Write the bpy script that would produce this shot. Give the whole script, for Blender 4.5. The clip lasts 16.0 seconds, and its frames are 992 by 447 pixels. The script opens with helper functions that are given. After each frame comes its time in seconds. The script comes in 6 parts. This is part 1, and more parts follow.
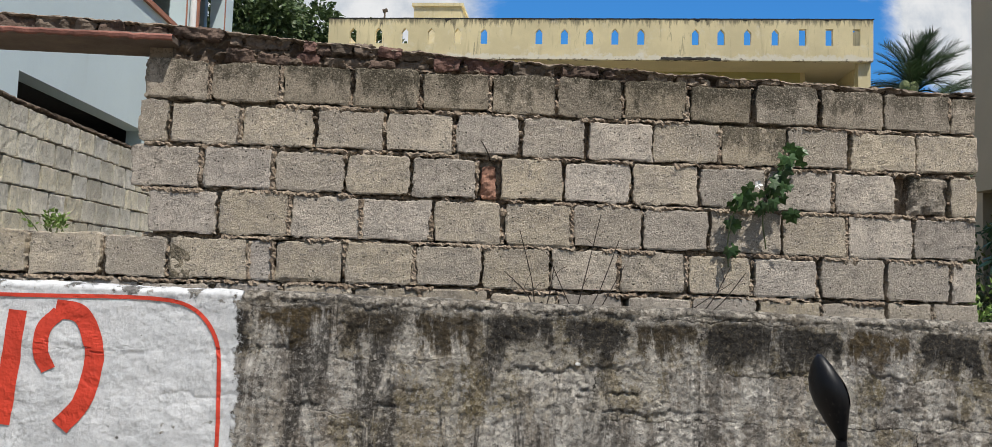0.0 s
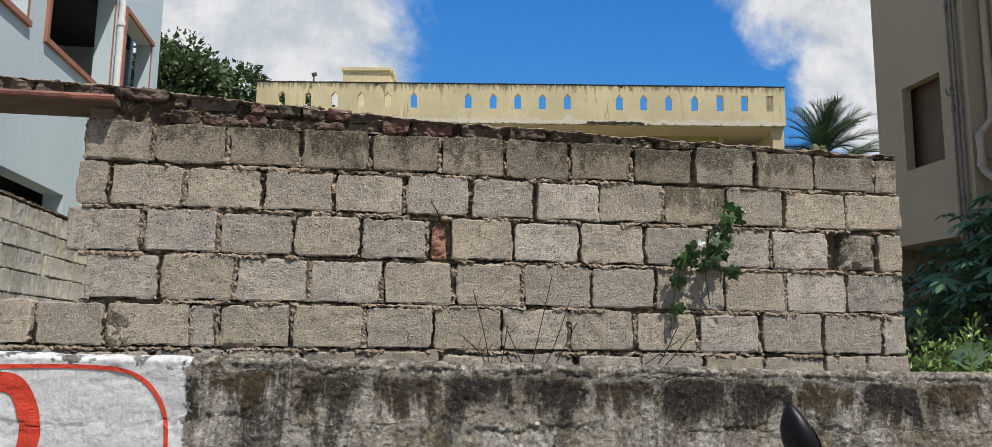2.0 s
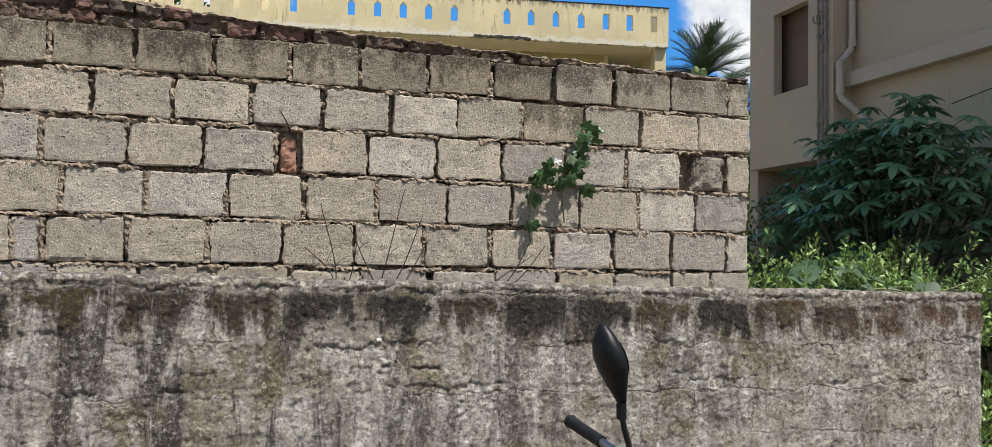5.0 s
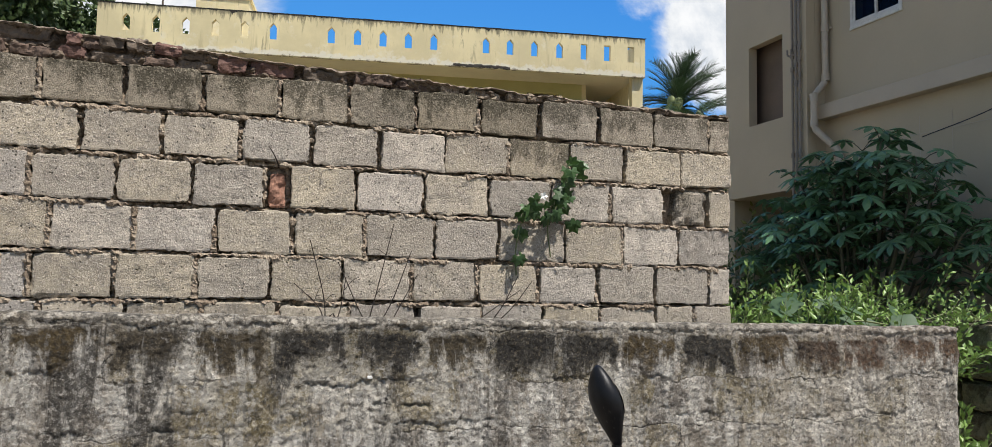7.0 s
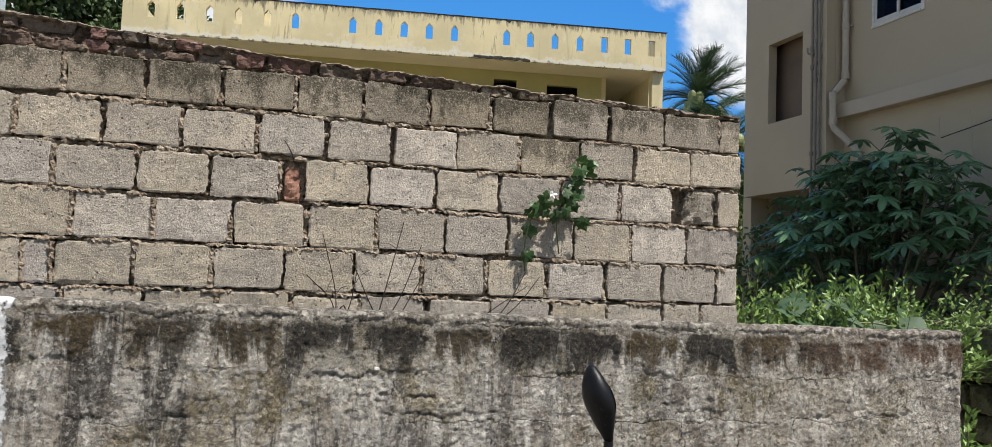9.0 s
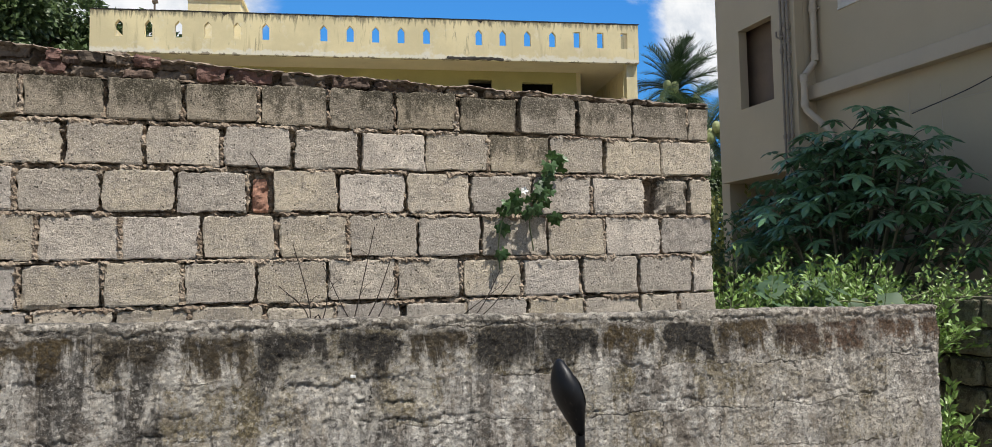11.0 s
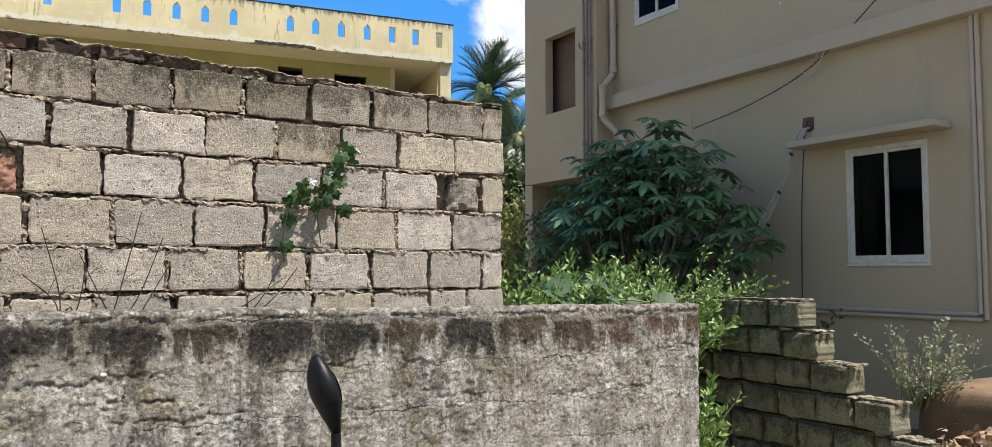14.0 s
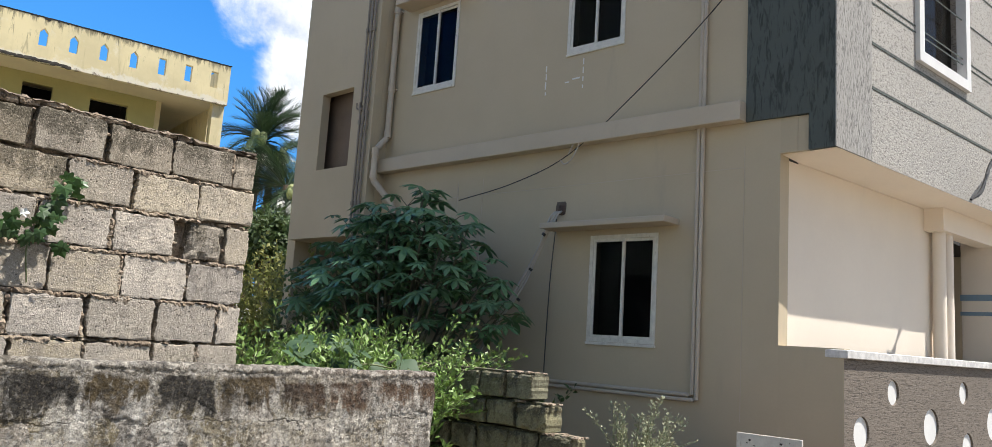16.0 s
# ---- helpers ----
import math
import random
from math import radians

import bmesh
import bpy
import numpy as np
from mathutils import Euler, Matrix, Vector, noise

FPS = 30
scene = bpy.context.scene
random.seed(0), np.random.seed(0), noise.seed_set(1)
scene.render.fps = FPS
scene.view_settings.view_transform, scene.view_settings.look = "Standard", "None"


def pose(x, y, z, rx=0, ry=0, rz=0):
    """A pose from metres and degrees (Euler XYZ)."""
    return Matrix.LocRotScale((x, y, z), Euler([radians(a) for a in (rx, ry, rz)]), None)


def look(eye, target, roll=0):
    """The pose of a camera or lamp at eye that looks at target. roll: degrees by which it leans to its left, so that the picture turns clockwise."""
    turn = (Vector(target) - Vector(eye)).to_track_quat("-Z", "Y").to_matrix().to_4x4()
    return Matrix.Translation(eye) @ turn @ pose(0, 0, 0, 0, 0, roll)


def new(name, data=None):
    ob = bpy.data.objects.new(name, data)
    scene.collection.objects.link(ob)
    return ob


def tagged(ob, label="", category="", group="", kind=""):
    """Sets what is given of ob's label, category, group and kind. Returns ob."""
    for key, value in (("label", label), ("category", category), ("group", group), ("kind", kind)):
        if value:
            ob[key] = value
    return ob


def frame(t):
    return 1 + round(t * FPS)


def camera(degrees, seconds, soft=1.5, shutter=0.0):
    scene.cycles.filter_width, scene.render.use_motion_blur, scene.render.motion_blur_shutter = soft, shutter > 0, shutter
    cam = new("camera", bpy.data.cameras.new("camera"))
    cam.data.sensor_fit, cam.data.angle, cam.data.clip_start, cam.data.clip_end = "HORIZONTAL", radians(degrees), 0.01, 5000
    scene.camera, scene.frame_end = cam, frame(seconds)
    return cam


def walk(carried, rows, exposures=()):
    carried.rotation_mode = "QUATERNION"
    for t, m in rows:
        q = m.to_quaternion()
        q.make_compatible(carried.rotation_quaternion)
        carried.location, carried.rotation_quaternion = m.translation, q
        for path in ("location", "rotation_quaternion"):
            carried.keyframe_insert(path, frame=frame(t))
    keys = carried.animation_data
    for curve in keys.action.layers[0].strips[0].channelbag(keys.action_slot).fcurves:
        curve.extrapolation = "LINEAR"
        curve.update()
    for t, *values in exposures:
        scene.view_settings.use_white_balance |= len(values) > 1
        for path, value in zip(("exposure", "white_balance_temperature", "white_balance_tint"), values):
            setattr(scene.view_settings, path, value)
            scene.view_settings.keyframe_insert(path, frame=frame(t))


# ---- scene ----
cam = camera(63.3, 16.0, soft=0.65)
PATH = [
    (0, (-0.199, 0.038, 1.425), (-0.08, 2.029, 1.566), 1.9),
    (0.5, (-0.313, 0.049, 1.432), (-0.125, 2.026, 1.668), 0.9),
    (1, (-0.387, 0.038, 1.443), (-0.133, 2.0, 1.732), -0.4),
    (1.5, (-0.383, 0.039, 1.442), (-0.092, 1.993, 1.755), -0.6),
    (2, (-0.322, 0.037, 1.41), (-0.026, 1.993, 1.709), 0.7),
    (2.5, (-0.254, 0.081, 1.42), (0.055, 2.044, 1.639), 0.8),
    (3, (-0.226, 0.114, 1.406), (0.1, 2.084, 1.523), 0.5),
    (3.5, (-0.208, 0.11, 1.408), (0.156, 2.074, 1.503), 0.5),
    (4, (-0.174, 0.093, 1.415), (0.237, 2.048, 1.501), 0.7),
    (4.5, (-0.133, 0.072, 1.424), (0.384, 2.002, 1.509), 0.8),
    (4.7, (-0.133, 0.069, 1.422), (0.408, 1.993, 1.509), 0.9),
    (6.8, (-0.192, 0.044, 1.47), (0.442, 1.936, 1.614), 0.9),
    (7, (-0.199, 0.039, 1.469), (0.421, 1.934, 1.625), 1.0),
    (7.5, (-0.199, 0.046, 1.465), (0.393, 1.949, 1.632), 1.2),
    (8, (-0.199, 0.044, 1.47), (0.372, 1.954, 1.63), 0.8),
    (8.5, (-0.21, -0.024, 1.485), (0.364, 1.887, 1.622), 2.7),
    (9, (-0.176, -0.047, 1.495), (0.4, 1.863, 1.626), 2.2),
    (11.5, (-0.106, -0.061, 1.49), (0.511, 1.837, 1.622), -1.5),
    (12, (-0.125, -0.066, 1.483), (0.504, 1.828, 1.606), -1.6),
    (12.5, (-0.093, -0.044, 1.469), (0.58, 1.837, 1.576), -1.4),
    (13, (-0.097, -0.014, 1.468), (0.579, 1.866, 1.56), -1.1),
    (13.5, (-0.053, -0.028, 1.467), (0.726, 1.811, 1.574), 0.2),
    (14, (0.03, -0.056, 1.48), (1.059, 1.655, 1.6), -0.0),
    (14.5, (0.057, -0.073, 1.488), (1.187, 1.571, 1.629), 0.2),
    (14.7, (0.05, -0.078, 1.488), (1.21, 1.544, 1.643), 0.5),
    (15, (0.067, -0.078, 1.482), (1.302, 1.483, 1.678), 2.3),
    (15.5, (0.109, -0.099, 1.485), (1.494, 1.321, 1.743), 3.6),
    (16, (0.132, -0.136, 1.494), (1.58, 1.213, 1.785), 3.7),
]
EXPOSURES = [(0.0, -0.02), (1.5, -0.05), (3.0, 0.0), (3.5, 0.23), (7.5, 0.24), (11.5, 0.22), (12.0, 0.22), (12.5, 0.48), (14.5, 0.53), (16.0, 0.57)]
walk(cam, [(t, look(eye, target, roll)) for t, eye, target, roll in PATH], EXPOSURES)

# ---- world, sun, exposure ----
SUN = Vector((0.7, -1.0, 2.38)).normalized()
world = bpy.data.worlds.new("sky_world")
scene.world = world
world.use_nodes = True
wn = world.node_tree.nodes
sky = wn.new("ShaderNodeTexSky")
sky.sky_type = "NISHITA"
sky.sun_disc = False
sky.sun_elevation = math.asin(SUN.z)
sky.sun_rotation = math.atan2(SUN.x, SUN.y)
wn["Background"].inputs["Strength"].default_value = 0.09
world.node_tree.links.new(sky.outputs[0], wn["Background"].inputs["Color"])
sun_data = bpy.data.lights.new("sun", "SUN")
sun_data.energy = 5.0
sun_data.angle = radians(0.5)
sun_data.color = (1.0, 0.96, 0.905)
sun = new("sun", sun_data)
sun.matrix_world = look(SUN * 50, (0, 0, 0))


# ---- materials ----
class Nodes:
    """A short way to wire one material."""

    def __init__(self, name, rough=0.8, metal=0.0):
        self.m = bpy.data.materials.new(name)
        self.m.use_nodes = True
        self.t = self.m.node_tree
        self.b = self.t.nodes["Principled BSDF"]
        self.b.inputs["Roughness"].default_value = rough
        self.b.inputs["Metallic"].default_value = metal
        self.co = self.t.nodes.new("ShaderNodeTexCoord").outputs["Object"]

    def link(self, a, b):
        self.t.links.new(a, b)

    def put(self, socket, v):
        if hasattr(v, "is_linked"):
            self.link(v, socket)
        elif isinstance(v, tuple) and len(v) == 3 and socket.type == "RGBA":
            socket.default_value = (*v, 1)
        else:
            socket.default_value = v

    def shuffled(self, amount=37.0):
        """Coordinates moved on by a chance of each object."""
        rnd = self.t.nodes.new("ShaderNodeObjectInfo").outputs["Random"]
        self.co = self.vec("ADD", self.co, self.vec("SCALE", (1.0, 0.7, 1.3), scale=self.math("MULTIPLY", rnd, amount)))
        return rnd

    def vec(self, op, a, b=None, scale=None):
        n = self.t.nodes.new("ShaderNodeVectorMath")
        n.operation = op
        self.put(n.inputs[0], a)
        if b is not None:
            self.put(n.inputs[1], b)
        if scale is not None:
            self.put(n.inputs["Scale"], scale)
        return n.outputs["Value"] if op in ("LENGTH", "DISTANCE", "DOT_PRODUCT") else n.outputs["Vector"]

    def math(self, op, a, b=0.0, clamp=False):
        n = self.t.nodes.new("ShaderNodeMath")
        n.operation, n.use_clamp = op, clamp
        self.put(n.inputs[0], a)
        self.put(n.inputs[1], b)
        return n.outputs[0]

    def noise(self, scale, detail=4.0, rough=0.6, stretch=None, co=None, distort=0.0):
        n = self.t.nodes.new("ShaderNodeTexNoise")
        co = co or self.co
        if stretch:
            co = self.vec("MULTIPLY", co, stretch)
        self.link(co, n.inputs["Vector"])
        n.inputs["Scale"].default_value, n.inputs["Detail"].default_value = scale, detail
        n.inputs["Roughness"].default_value, n.inputs["Distortion"].default_value = rough, distort
        return n.outputs["Fac"]

    def cells(self, scale, stretch=None, feature="F1"):
        n = self.t.nodes.new("ShaderNodeTexVoronoi")
        n.feature = feature
        co = self.vec("MULTIPLY", self.co, stretch) if stretch else self.co
        self.link(co, n.inputs["Vector"])
        n.inputs["Scale"].default_value = scale
        return n.outputs["Distance"]

    def ramp(self, v, lo, hi, a=0.0, b=1.0):
        n = self.t.nodes.new("ShaderNodeMapRange")
        n.interpolation_type = "SMOOTHSTEP"
        self.put(n.inputs[0], v)
        for i, x in enumerate((lo, hi, a, b)):
            self.put(n.inputs[1 + i], x)
        return n.outputs[0]

    def mix(self, fac, a, b, kind="MIX"):
        n = self.t.nodes.new("ShaderNodeMix")
        n.data_type, n.blend_type = "RGBA", kind
        self.put(n.inputs[0], fac)
        self.put(n.inputs[6], a)
        self.put(n.inputs[7], b)
        return n.outputs[2]

    def bump(self, height, dist, strength=1.0):
        n = self.t.nodes.new("ShaderNodeBump")
        n.inputs["Distance"].default_value = dist
        n.inputs["Strength"].default_value = strength
        self.link(height, n.inputs["Height"])
        self.link(n.outputs[0], self.b.inputs["Normal"])

    def done(self, colour):
        self.put(self.b.inputs["Base Color"], colour)
        return self.m

    def axis(self, i):
        n = self.t.nodes.new("ShaderNodeSeparateXYZ")
        self.link(self.co, n.inputs[0])
        return n.outputs[i]


def paint(name, colour, rough=0.7, spread=0.12, scale=1.5, grain=60.0, depth=0.002, dirt=(0.25, 0.22, 0.18), dirty=0.25, metal=0.0, shuffle=True):
    """Painted, plastered or plain surfaces: two scales of variation, some dirt and a fine relief."""
    k = Nodes(name, rough, metal)
    if shuffle:
        k.shuffled()
    big, fine = k.noise(scale, 5), k.noise(grain, 3)
    low = tuple(c * (1 - spread) for c in colour)
    high = tuple(min(1.0, c * (1 + spread)) for c in colour)
    c = k.mix(k.ramp(big, 0.3, 0.7), low, high)
    c = k.mix(k.ramp(fine, 0.35, 0.75, 0.0, spread), c, tuple(x * 0.6 for x in colour))
    streak = k.noise(scale * 2.3, 6, 0.65, stretch=(1.6, 1.6, 0.35))
    c = k.mix(k.ramp(streak, 0.58, 0.78, 0.0, dirty), c, dirt)
    k.bump(fine, depth, 0.6)
    return k.done(c)


def block_material(name, tint, worn):
    """Rough cast concrete block: pitted, speckled, each one of its own shade; worn: how much black growth has settled on it."""
    k = Nodes(name, 0.95)
    local_z = k.axis(2)
    rnd = k.shuffled()
    speck, cloud, grit = k.noise(130.0, 3, 0.6), k.noise(6.0, 5, 0.65), k.noise(48.0, 6, 0.8)
    pores, where = k.cells(40.0), k.noise(11.0, 3, 0.6)
    c = k.mix(rnd, tuple(x * 0.70 for x in tint), tuple(x * 1.28 for x in tint))
    rnd2 = k.math("FRACT", k.math("MULTIPLY", rnd, 7.31))
    c = k.mix(k.math("MULTIPLY", rnd2, 0.6), c, (tint[0] * 1.16, tint[1] * 1.08, tint[2] * 0.82))
    rnd3 = k.math("FRACT", k.math("MULTIPLY", rnd, 23.7))
    c = k.mix(k.ramp(rnd3, 0.72, 0.95, 0.0, 0.6), c, (tint[0] * 0.92, tint[1] * 0.96, tint[2] * 1.04))
    c = k.mix(k.ramp(cloud, 0.42, 0.62, 0.0, 0.48), c, tuple(x * 0.62 for x in tint))
    c = k.mix(k.ramp(grit, 0.53, 0.61, 0.0, 0.68), c, tuple(x * 0.34 for x in tint))
    c = k.mix(k.ramp(speck, 0.55, 0.64, 0.0, 0.6), c, tuple(min(0.8, x * 1.55) for x in tint))
    pit = k.math("MULTIPLY", k.ramp(k.math("ADD", pores, k.math("MULTIPLY", k.math("SUBTRACT", grit, 0.5), 0.5)), 0.12, 0.20, 1.0, 0.0), k.ramp(where, 0.47, 0.57))
    c = k.mix(k.math("MULTIPLY", pit, 0.85), c, (0.055, 0.045, 0.036))
    if worn:
        algae = k.math("ADD", k.noise(10.0, 7, 0.75, stretch=(1.0, 1.0, 0.55)), k.ramp(local_z, 0.02, 0.19, -0.10, 0.07))
        c = k.mix(k.ramp(algae, 0.42, 0.58, 0.0, worn), c, (0.058, 0.049, 0.030))
        lichen = k.noise(95.0, 4, 0.75)
        c = k.mix(k.ramp(lichen, 0.53, 0.60, 0.0, 0.7 * worn), c, tuple(min(0.7, x * 1.35) for x in tint))
    h = k.math("SUBTRACT", k.math("ADD", k.math("MULTIPLY", grit, 0.75), k.math("MULTIPLY", speck, 0.25)), k.math("MULTIPLY", pit, 0.7))
    k.bump(h, 0.014, 1.0)
    return k.done(c)


def mortar_material():
    k = Nodes("crumbling_mortar", 0.95)
    big, grit, lump = k.noise(5.0, 6, 0.7), k.noise(75.0, 4, 0.75), k.noise(26.0, 5, 0.7)
    c = k.mix(k.ramp(big, 0.36, 0.62), (0.25, 0.188, 0.130), (0.42, 0.34, 0.252))
    c = k.mix(k.ramp(lump, 0.52, 0.66, 0.0, 0.55), c, (0.17, 0.12, 0.08))
    c = k.mix(k.ramp(grit, 0.52, 0.64, 0.0, 0.75), c, (0.09, 0.066, 0.048))
    k.bump(k.math("ADD", grit, lump), 0.009, 1.0)
    return k.done(c)


def plaster_material():
    """Old cement plaster in the weather over a block wall whose courses show through: the upper row stained black and brown
    block by block, pale lime runs at the joints, cracks along the courses, and a limewashed field at one end."""
    k = Nodes("weathered_plaster", 0.93)
    x, z = k.axis(0), k.axis(2)
    level = k.math("ADD", z, k.math("MULTIPLY", x, 0.0125))
    broad, mid, grit, fine = k.noise(1.3, 5, 0.6), k.noise(9.0, 7, 0.72), k.noise(42.0, 5, 0.75), k.noise(90.0, 4, 0.7)
    comb1 = k.noise(1.0, 7, 0.72, stretch=(17.0, 8.0, 5.0), distort=0.9)
    comb2 = k.noise(1.0, 7, 0.70, stretch=(8.0, 4.0, 1.9), distort=1.0)
    wx = k.math("MULTIPLY", k.math("SUBTRACT", k.noise(7.0, 6, 0.7), 0.5), 0.20)
    wz = k.math("MULTIPLY", k.math("SUBTRACT", k.noise(5.5, 6, 0.62), 0.5), 0.13)
    comb = k.t.nodes.new("ShaderNodeCombineXYZ")
    k.link(k.math("ADD", k.math("ADD", x, wx), 20.05), comb.inputs[0])
    k.link(k.math("ADD", k.math("SUBTRACT", level, 0.10), wz), comb.inputs[1])

    def courses(shift, joint, soft):
        n = k.t.nodes.new("ShaderNodeTexBrick")
        n.offset = 0.5
        k.link(k.vec("ADD", comb.outputs[0], (shift, 0.0, 0.0)), n.inputs["Vector"])
        for key, v in (("Scale", 1.0), ("Mortar Size", joint), ("Mortar Smooth", soft), ("Bias", 0.0), ("Brick Width", 0.29), ("Row Height", 0.20)):
            n.inputs[key].default_value = v
        n.inputs["Color1"].default_value, n.inputs["Color2"].default_value = (0, 0, 0, 1), (1, 1, 1, 1)
        n.inputs["Mortar"].default_value = (0.5, 0.5, 0.5, 1)
        return n.outputs["Color"], n.outputs["Fac"]

    tone, joint = courses(0.0, 0.004, 0.4)
    tone2 = courses(5.8, 0.0, 0.0)[0]
    edge = courses(0.0, 0.045, 1.0)[1]
    flake = k.noise(36.0, 9, 0.82)
    # plain weathered ground, combed by the rain
    c = k.mix(k.ramp(mid, 0.36, 0.62), (0.27, 0.222, 0.163), (0.65, 0.575, 0.475))
    c = k.mix(k.math("MULTIPLY", tone, k.ramp(mid, 0.36, 0.56, 0.1, 0.55)), c, (0.54, 0.485, 0.405))
    c = k.mix(k.math("MULTIPLY", k.ramp(tone2, 0.55, 0.9), k.ramp(mid, 0.64, 0.40, 0.2, 0.85)), c, (0.17, 0.148, 0.125))
    olive = k.math("MULTIPLY", k.ramp(tone2, 0.62, 0.25), k.ramp(broad, 0.38, 0.50))
    c = k.mix(k.math("MULTIPLY", olive, k.ramp(mid, 0.64, 0.42, 0.25, 0.8)), c, (0.200, 0.158, 0.068))
    ragged = k.math("ADD", k.math("MULTIPLY", k.math("SUBTRACT", mid, 0.5), 0.35), k.math("MULTIPLY", k.math("SUBTRACT", flake, 0.5), 0.75))
    c = k.mix(k.ramp(k.math("ADD", comb2, ragged), 0.46, 0.545, 0.0, 0.88), c, (0.78, 0.735, 0.655))
    c = k.mix(k.math("MULTIPLY", olive, k.ramp(flake, 0.56, 0.46, 0.1, 0.55)), c, (0.215, 0.165, 0.070))
    c = k.mix(k.math("MULTIPLY", k.ramp(x, 1.6, 3.1), k.ramp(mid, 0.40, 0.58, 0.1, 0.75)), c, (0.70, 0.635, 0.54))
    # dark runs further down, most along the middle of the wall
    run = k.math("MULTIPLY", k.ramp(k.noise(1.0, 6, 0.65, stretch=(8.0, 3.0, 1.3), distort=0.8), 0.51, 0.60), k.ramp(x, 1.8, -0.3, 0.40, 1.0))
    c = k.mix(k.math("MULTIPLY", run, k.ramp(mid, 0.34, 0.52, 0.15, 0.9)), c, (0.062, 0.054, 0.044))
    # upper row: growth block by block, thinning out downwards, lime between
    depth = k.math("SUBTRACT", 1.31, k.math("ADD", level, k.math("MULTIPLY", wz, 0.7)))
    upper = k.math("MULTIPLY", k.ramp(k.math("ADD", depth, k.math("ADD", k.math("ADD", k.math("MULTIPLY", k.math("SUBTRACT", comb2, 0.5), 0.55), k.math("MULTIPLY", k.math("SUBTRACT", flake, 0.5), 0.22)), k.math("MULTIPLY", tone2, 0.07))), 0.23, 0.13), k.ramp(edge, 0.9, 0.30, 0.35, 1.0))
    upper = k.math("MULTIPLY", upper, k.ramp(k.math("ADD", tone, k.math("MULTIPLY", k.math("SUBTRACT", mid, 0.5), 1.8)), 1.10, 0.80, 0.30, 1.0))
    growth = k.mix(k.ramp(tone2, 0.30, 0.60), (0.017, 0.014, 0.010), (0.075, 0.048, 0.012))
    growth = k.mix(k.math("MULTIPLY", k.ramp(x, 2.0, 2.8), 0.8), growth, (0.125, 0.062, 0.030))
    growth = k.mix(k.ramp(k.noise(62.0, 5, 0.8), 0.54, 0.59, 0.0, 0.45), growth, (0.23, 0.185, 0.120))
    c = k.mix(k.math("MULTIPLY", upper, k.ramp(grit, 0.42, 0.66, 1.0, 0.88)), c, growth)
    c = k.mix(k.math("MULTIPLY", k.ramp(k.math("ADD", comb1, k.math("MULTIPLY", ragged, 0.5)), 0.57, 0.66, 0.0, 0.7), k.ramp(mid, 0.44, 0.58)), c, (0.62, 0.58, 0.52))
    c = k.mix(k.math("MULTIPLY", k.ramp(comb1, 0.44, 0.34, 0.0, 0.6), k.ramp(mid, 0.56, 0.44)), c, (0.08, 0.068, 0.052))
    # coping edge bleached by the rain
    rim = k.ramp(k.math("SUBTRACT", level, k.math("MULTIPLY", k.math("SUBTRACT", k.noise(12.0, 5, 0.7), 0.5), 0.05)), 1.292, 1.302)
    c = k.mix(k.math("MULTIPLY", rim, k.ramp(k.noise(18.0, 6, 0.7), 0.40, 0.58, 0.95, 0.35)), c, (0.50, 0.45, 0.375))
    # limewash, peeled along the top and in spots
    side = k.math("ADD", x, k.math("MULTIPLY", k.math("SUBTRACT", mid, 0.5), 0.10))
    wash = k.ramp(k.math("ADD", side, k.math("MULTIPLY", k.math("SUBTRACT", flake, 0.5), 0.14)), -0.975, -0.990)
    peel = k.math("ADD", mid, k.ramp(z, 1.24, 1.36, 0.0, 0.13))
    keep = k.ramp(peel, 0.70, 0.67)
    coat = k.math("MULTIPLY", wash, k.math("ADD", 0.25, k.math("MULTIPLY", keep, 0.74)))
    white = k.mix(k.ramp(k.noise(5.0, 6, 0.7), 0.4, 0.7), (0.63, 0.64, 0.64), (0.77, 0.775, 0.77))
    c = k.mix(coat, c, white)
    bare = k.math("SUBTRACT", 1.0, k.math("MULTIPLY", coat, 0.80))
    # cracks along the courses, and the ragged one under the coping
    yw = k.t.nodes.new("ShaderNodeSeparateXYZ")
    k.link(comb.outputs[0], yw.inputs[0])
    along = k.ramp(k.math("PINGPONG", yw.outputs[1], 0.10), 0.0014, 0.0052, 1.0, 0.0)
    crack = k.math("MULTIPLY", k.math("MULTIPLY", along, 0.6), k.ramp(k.noise(3.0, 4), 0.50, 0.60))
    crack = k.math("MAXIMUM", crack, k.math("MULTIPLY", k.ramp(joint, 0.25, 0.8), k.ramp(k.noise(3.1, 4), 0.54, 0.62)))
    crack = k.math("MULTIPLY", crack, bare)
    # relief and dirt in it; the cracks' shadow is put into their colour too
    c = k.mix(k.math("MULTIPLY", k.ramp(flake, 0.535, 0.575, 0.0, 0.50), bare), c, k.mix(0.8, c, (0.04, 0.034, 0.027)))
    c = k.mix(k.math("MULTIPLY", k.ramp(flake, 0.475, 0.425, 0.0, 0.6), k.math("MULTIPLY", bare, k.ramp(upper, 0.7, 0.1, 0.12, 1.0))), c, k.mix(0.55, c, (0.74, 0.70, 0.63)))
    ripple = k.noise(1.0, 6, 0.68, stretch=(24.0, 14.0, 36.0), distort=0.8)
    c = k.mix(k.math("MULTIPLY", k.ramp(grit, 0.52, 0.60, 0.0, 0.75), bare), c, k.mix(0.8, c, (0.035, 0.03, 0.024)))
    c = k.mix(k.math("MULTIPLY", k.ramp(fine, 0.54, 0.66, 0.0, 0.4), k.math("MULTIPLY", bare, k.ramp(upper, 0.9, 0.2, 0.1, 1.0))), c, k.mix(0.65, c, (0.84, 0.79, 0.71)))
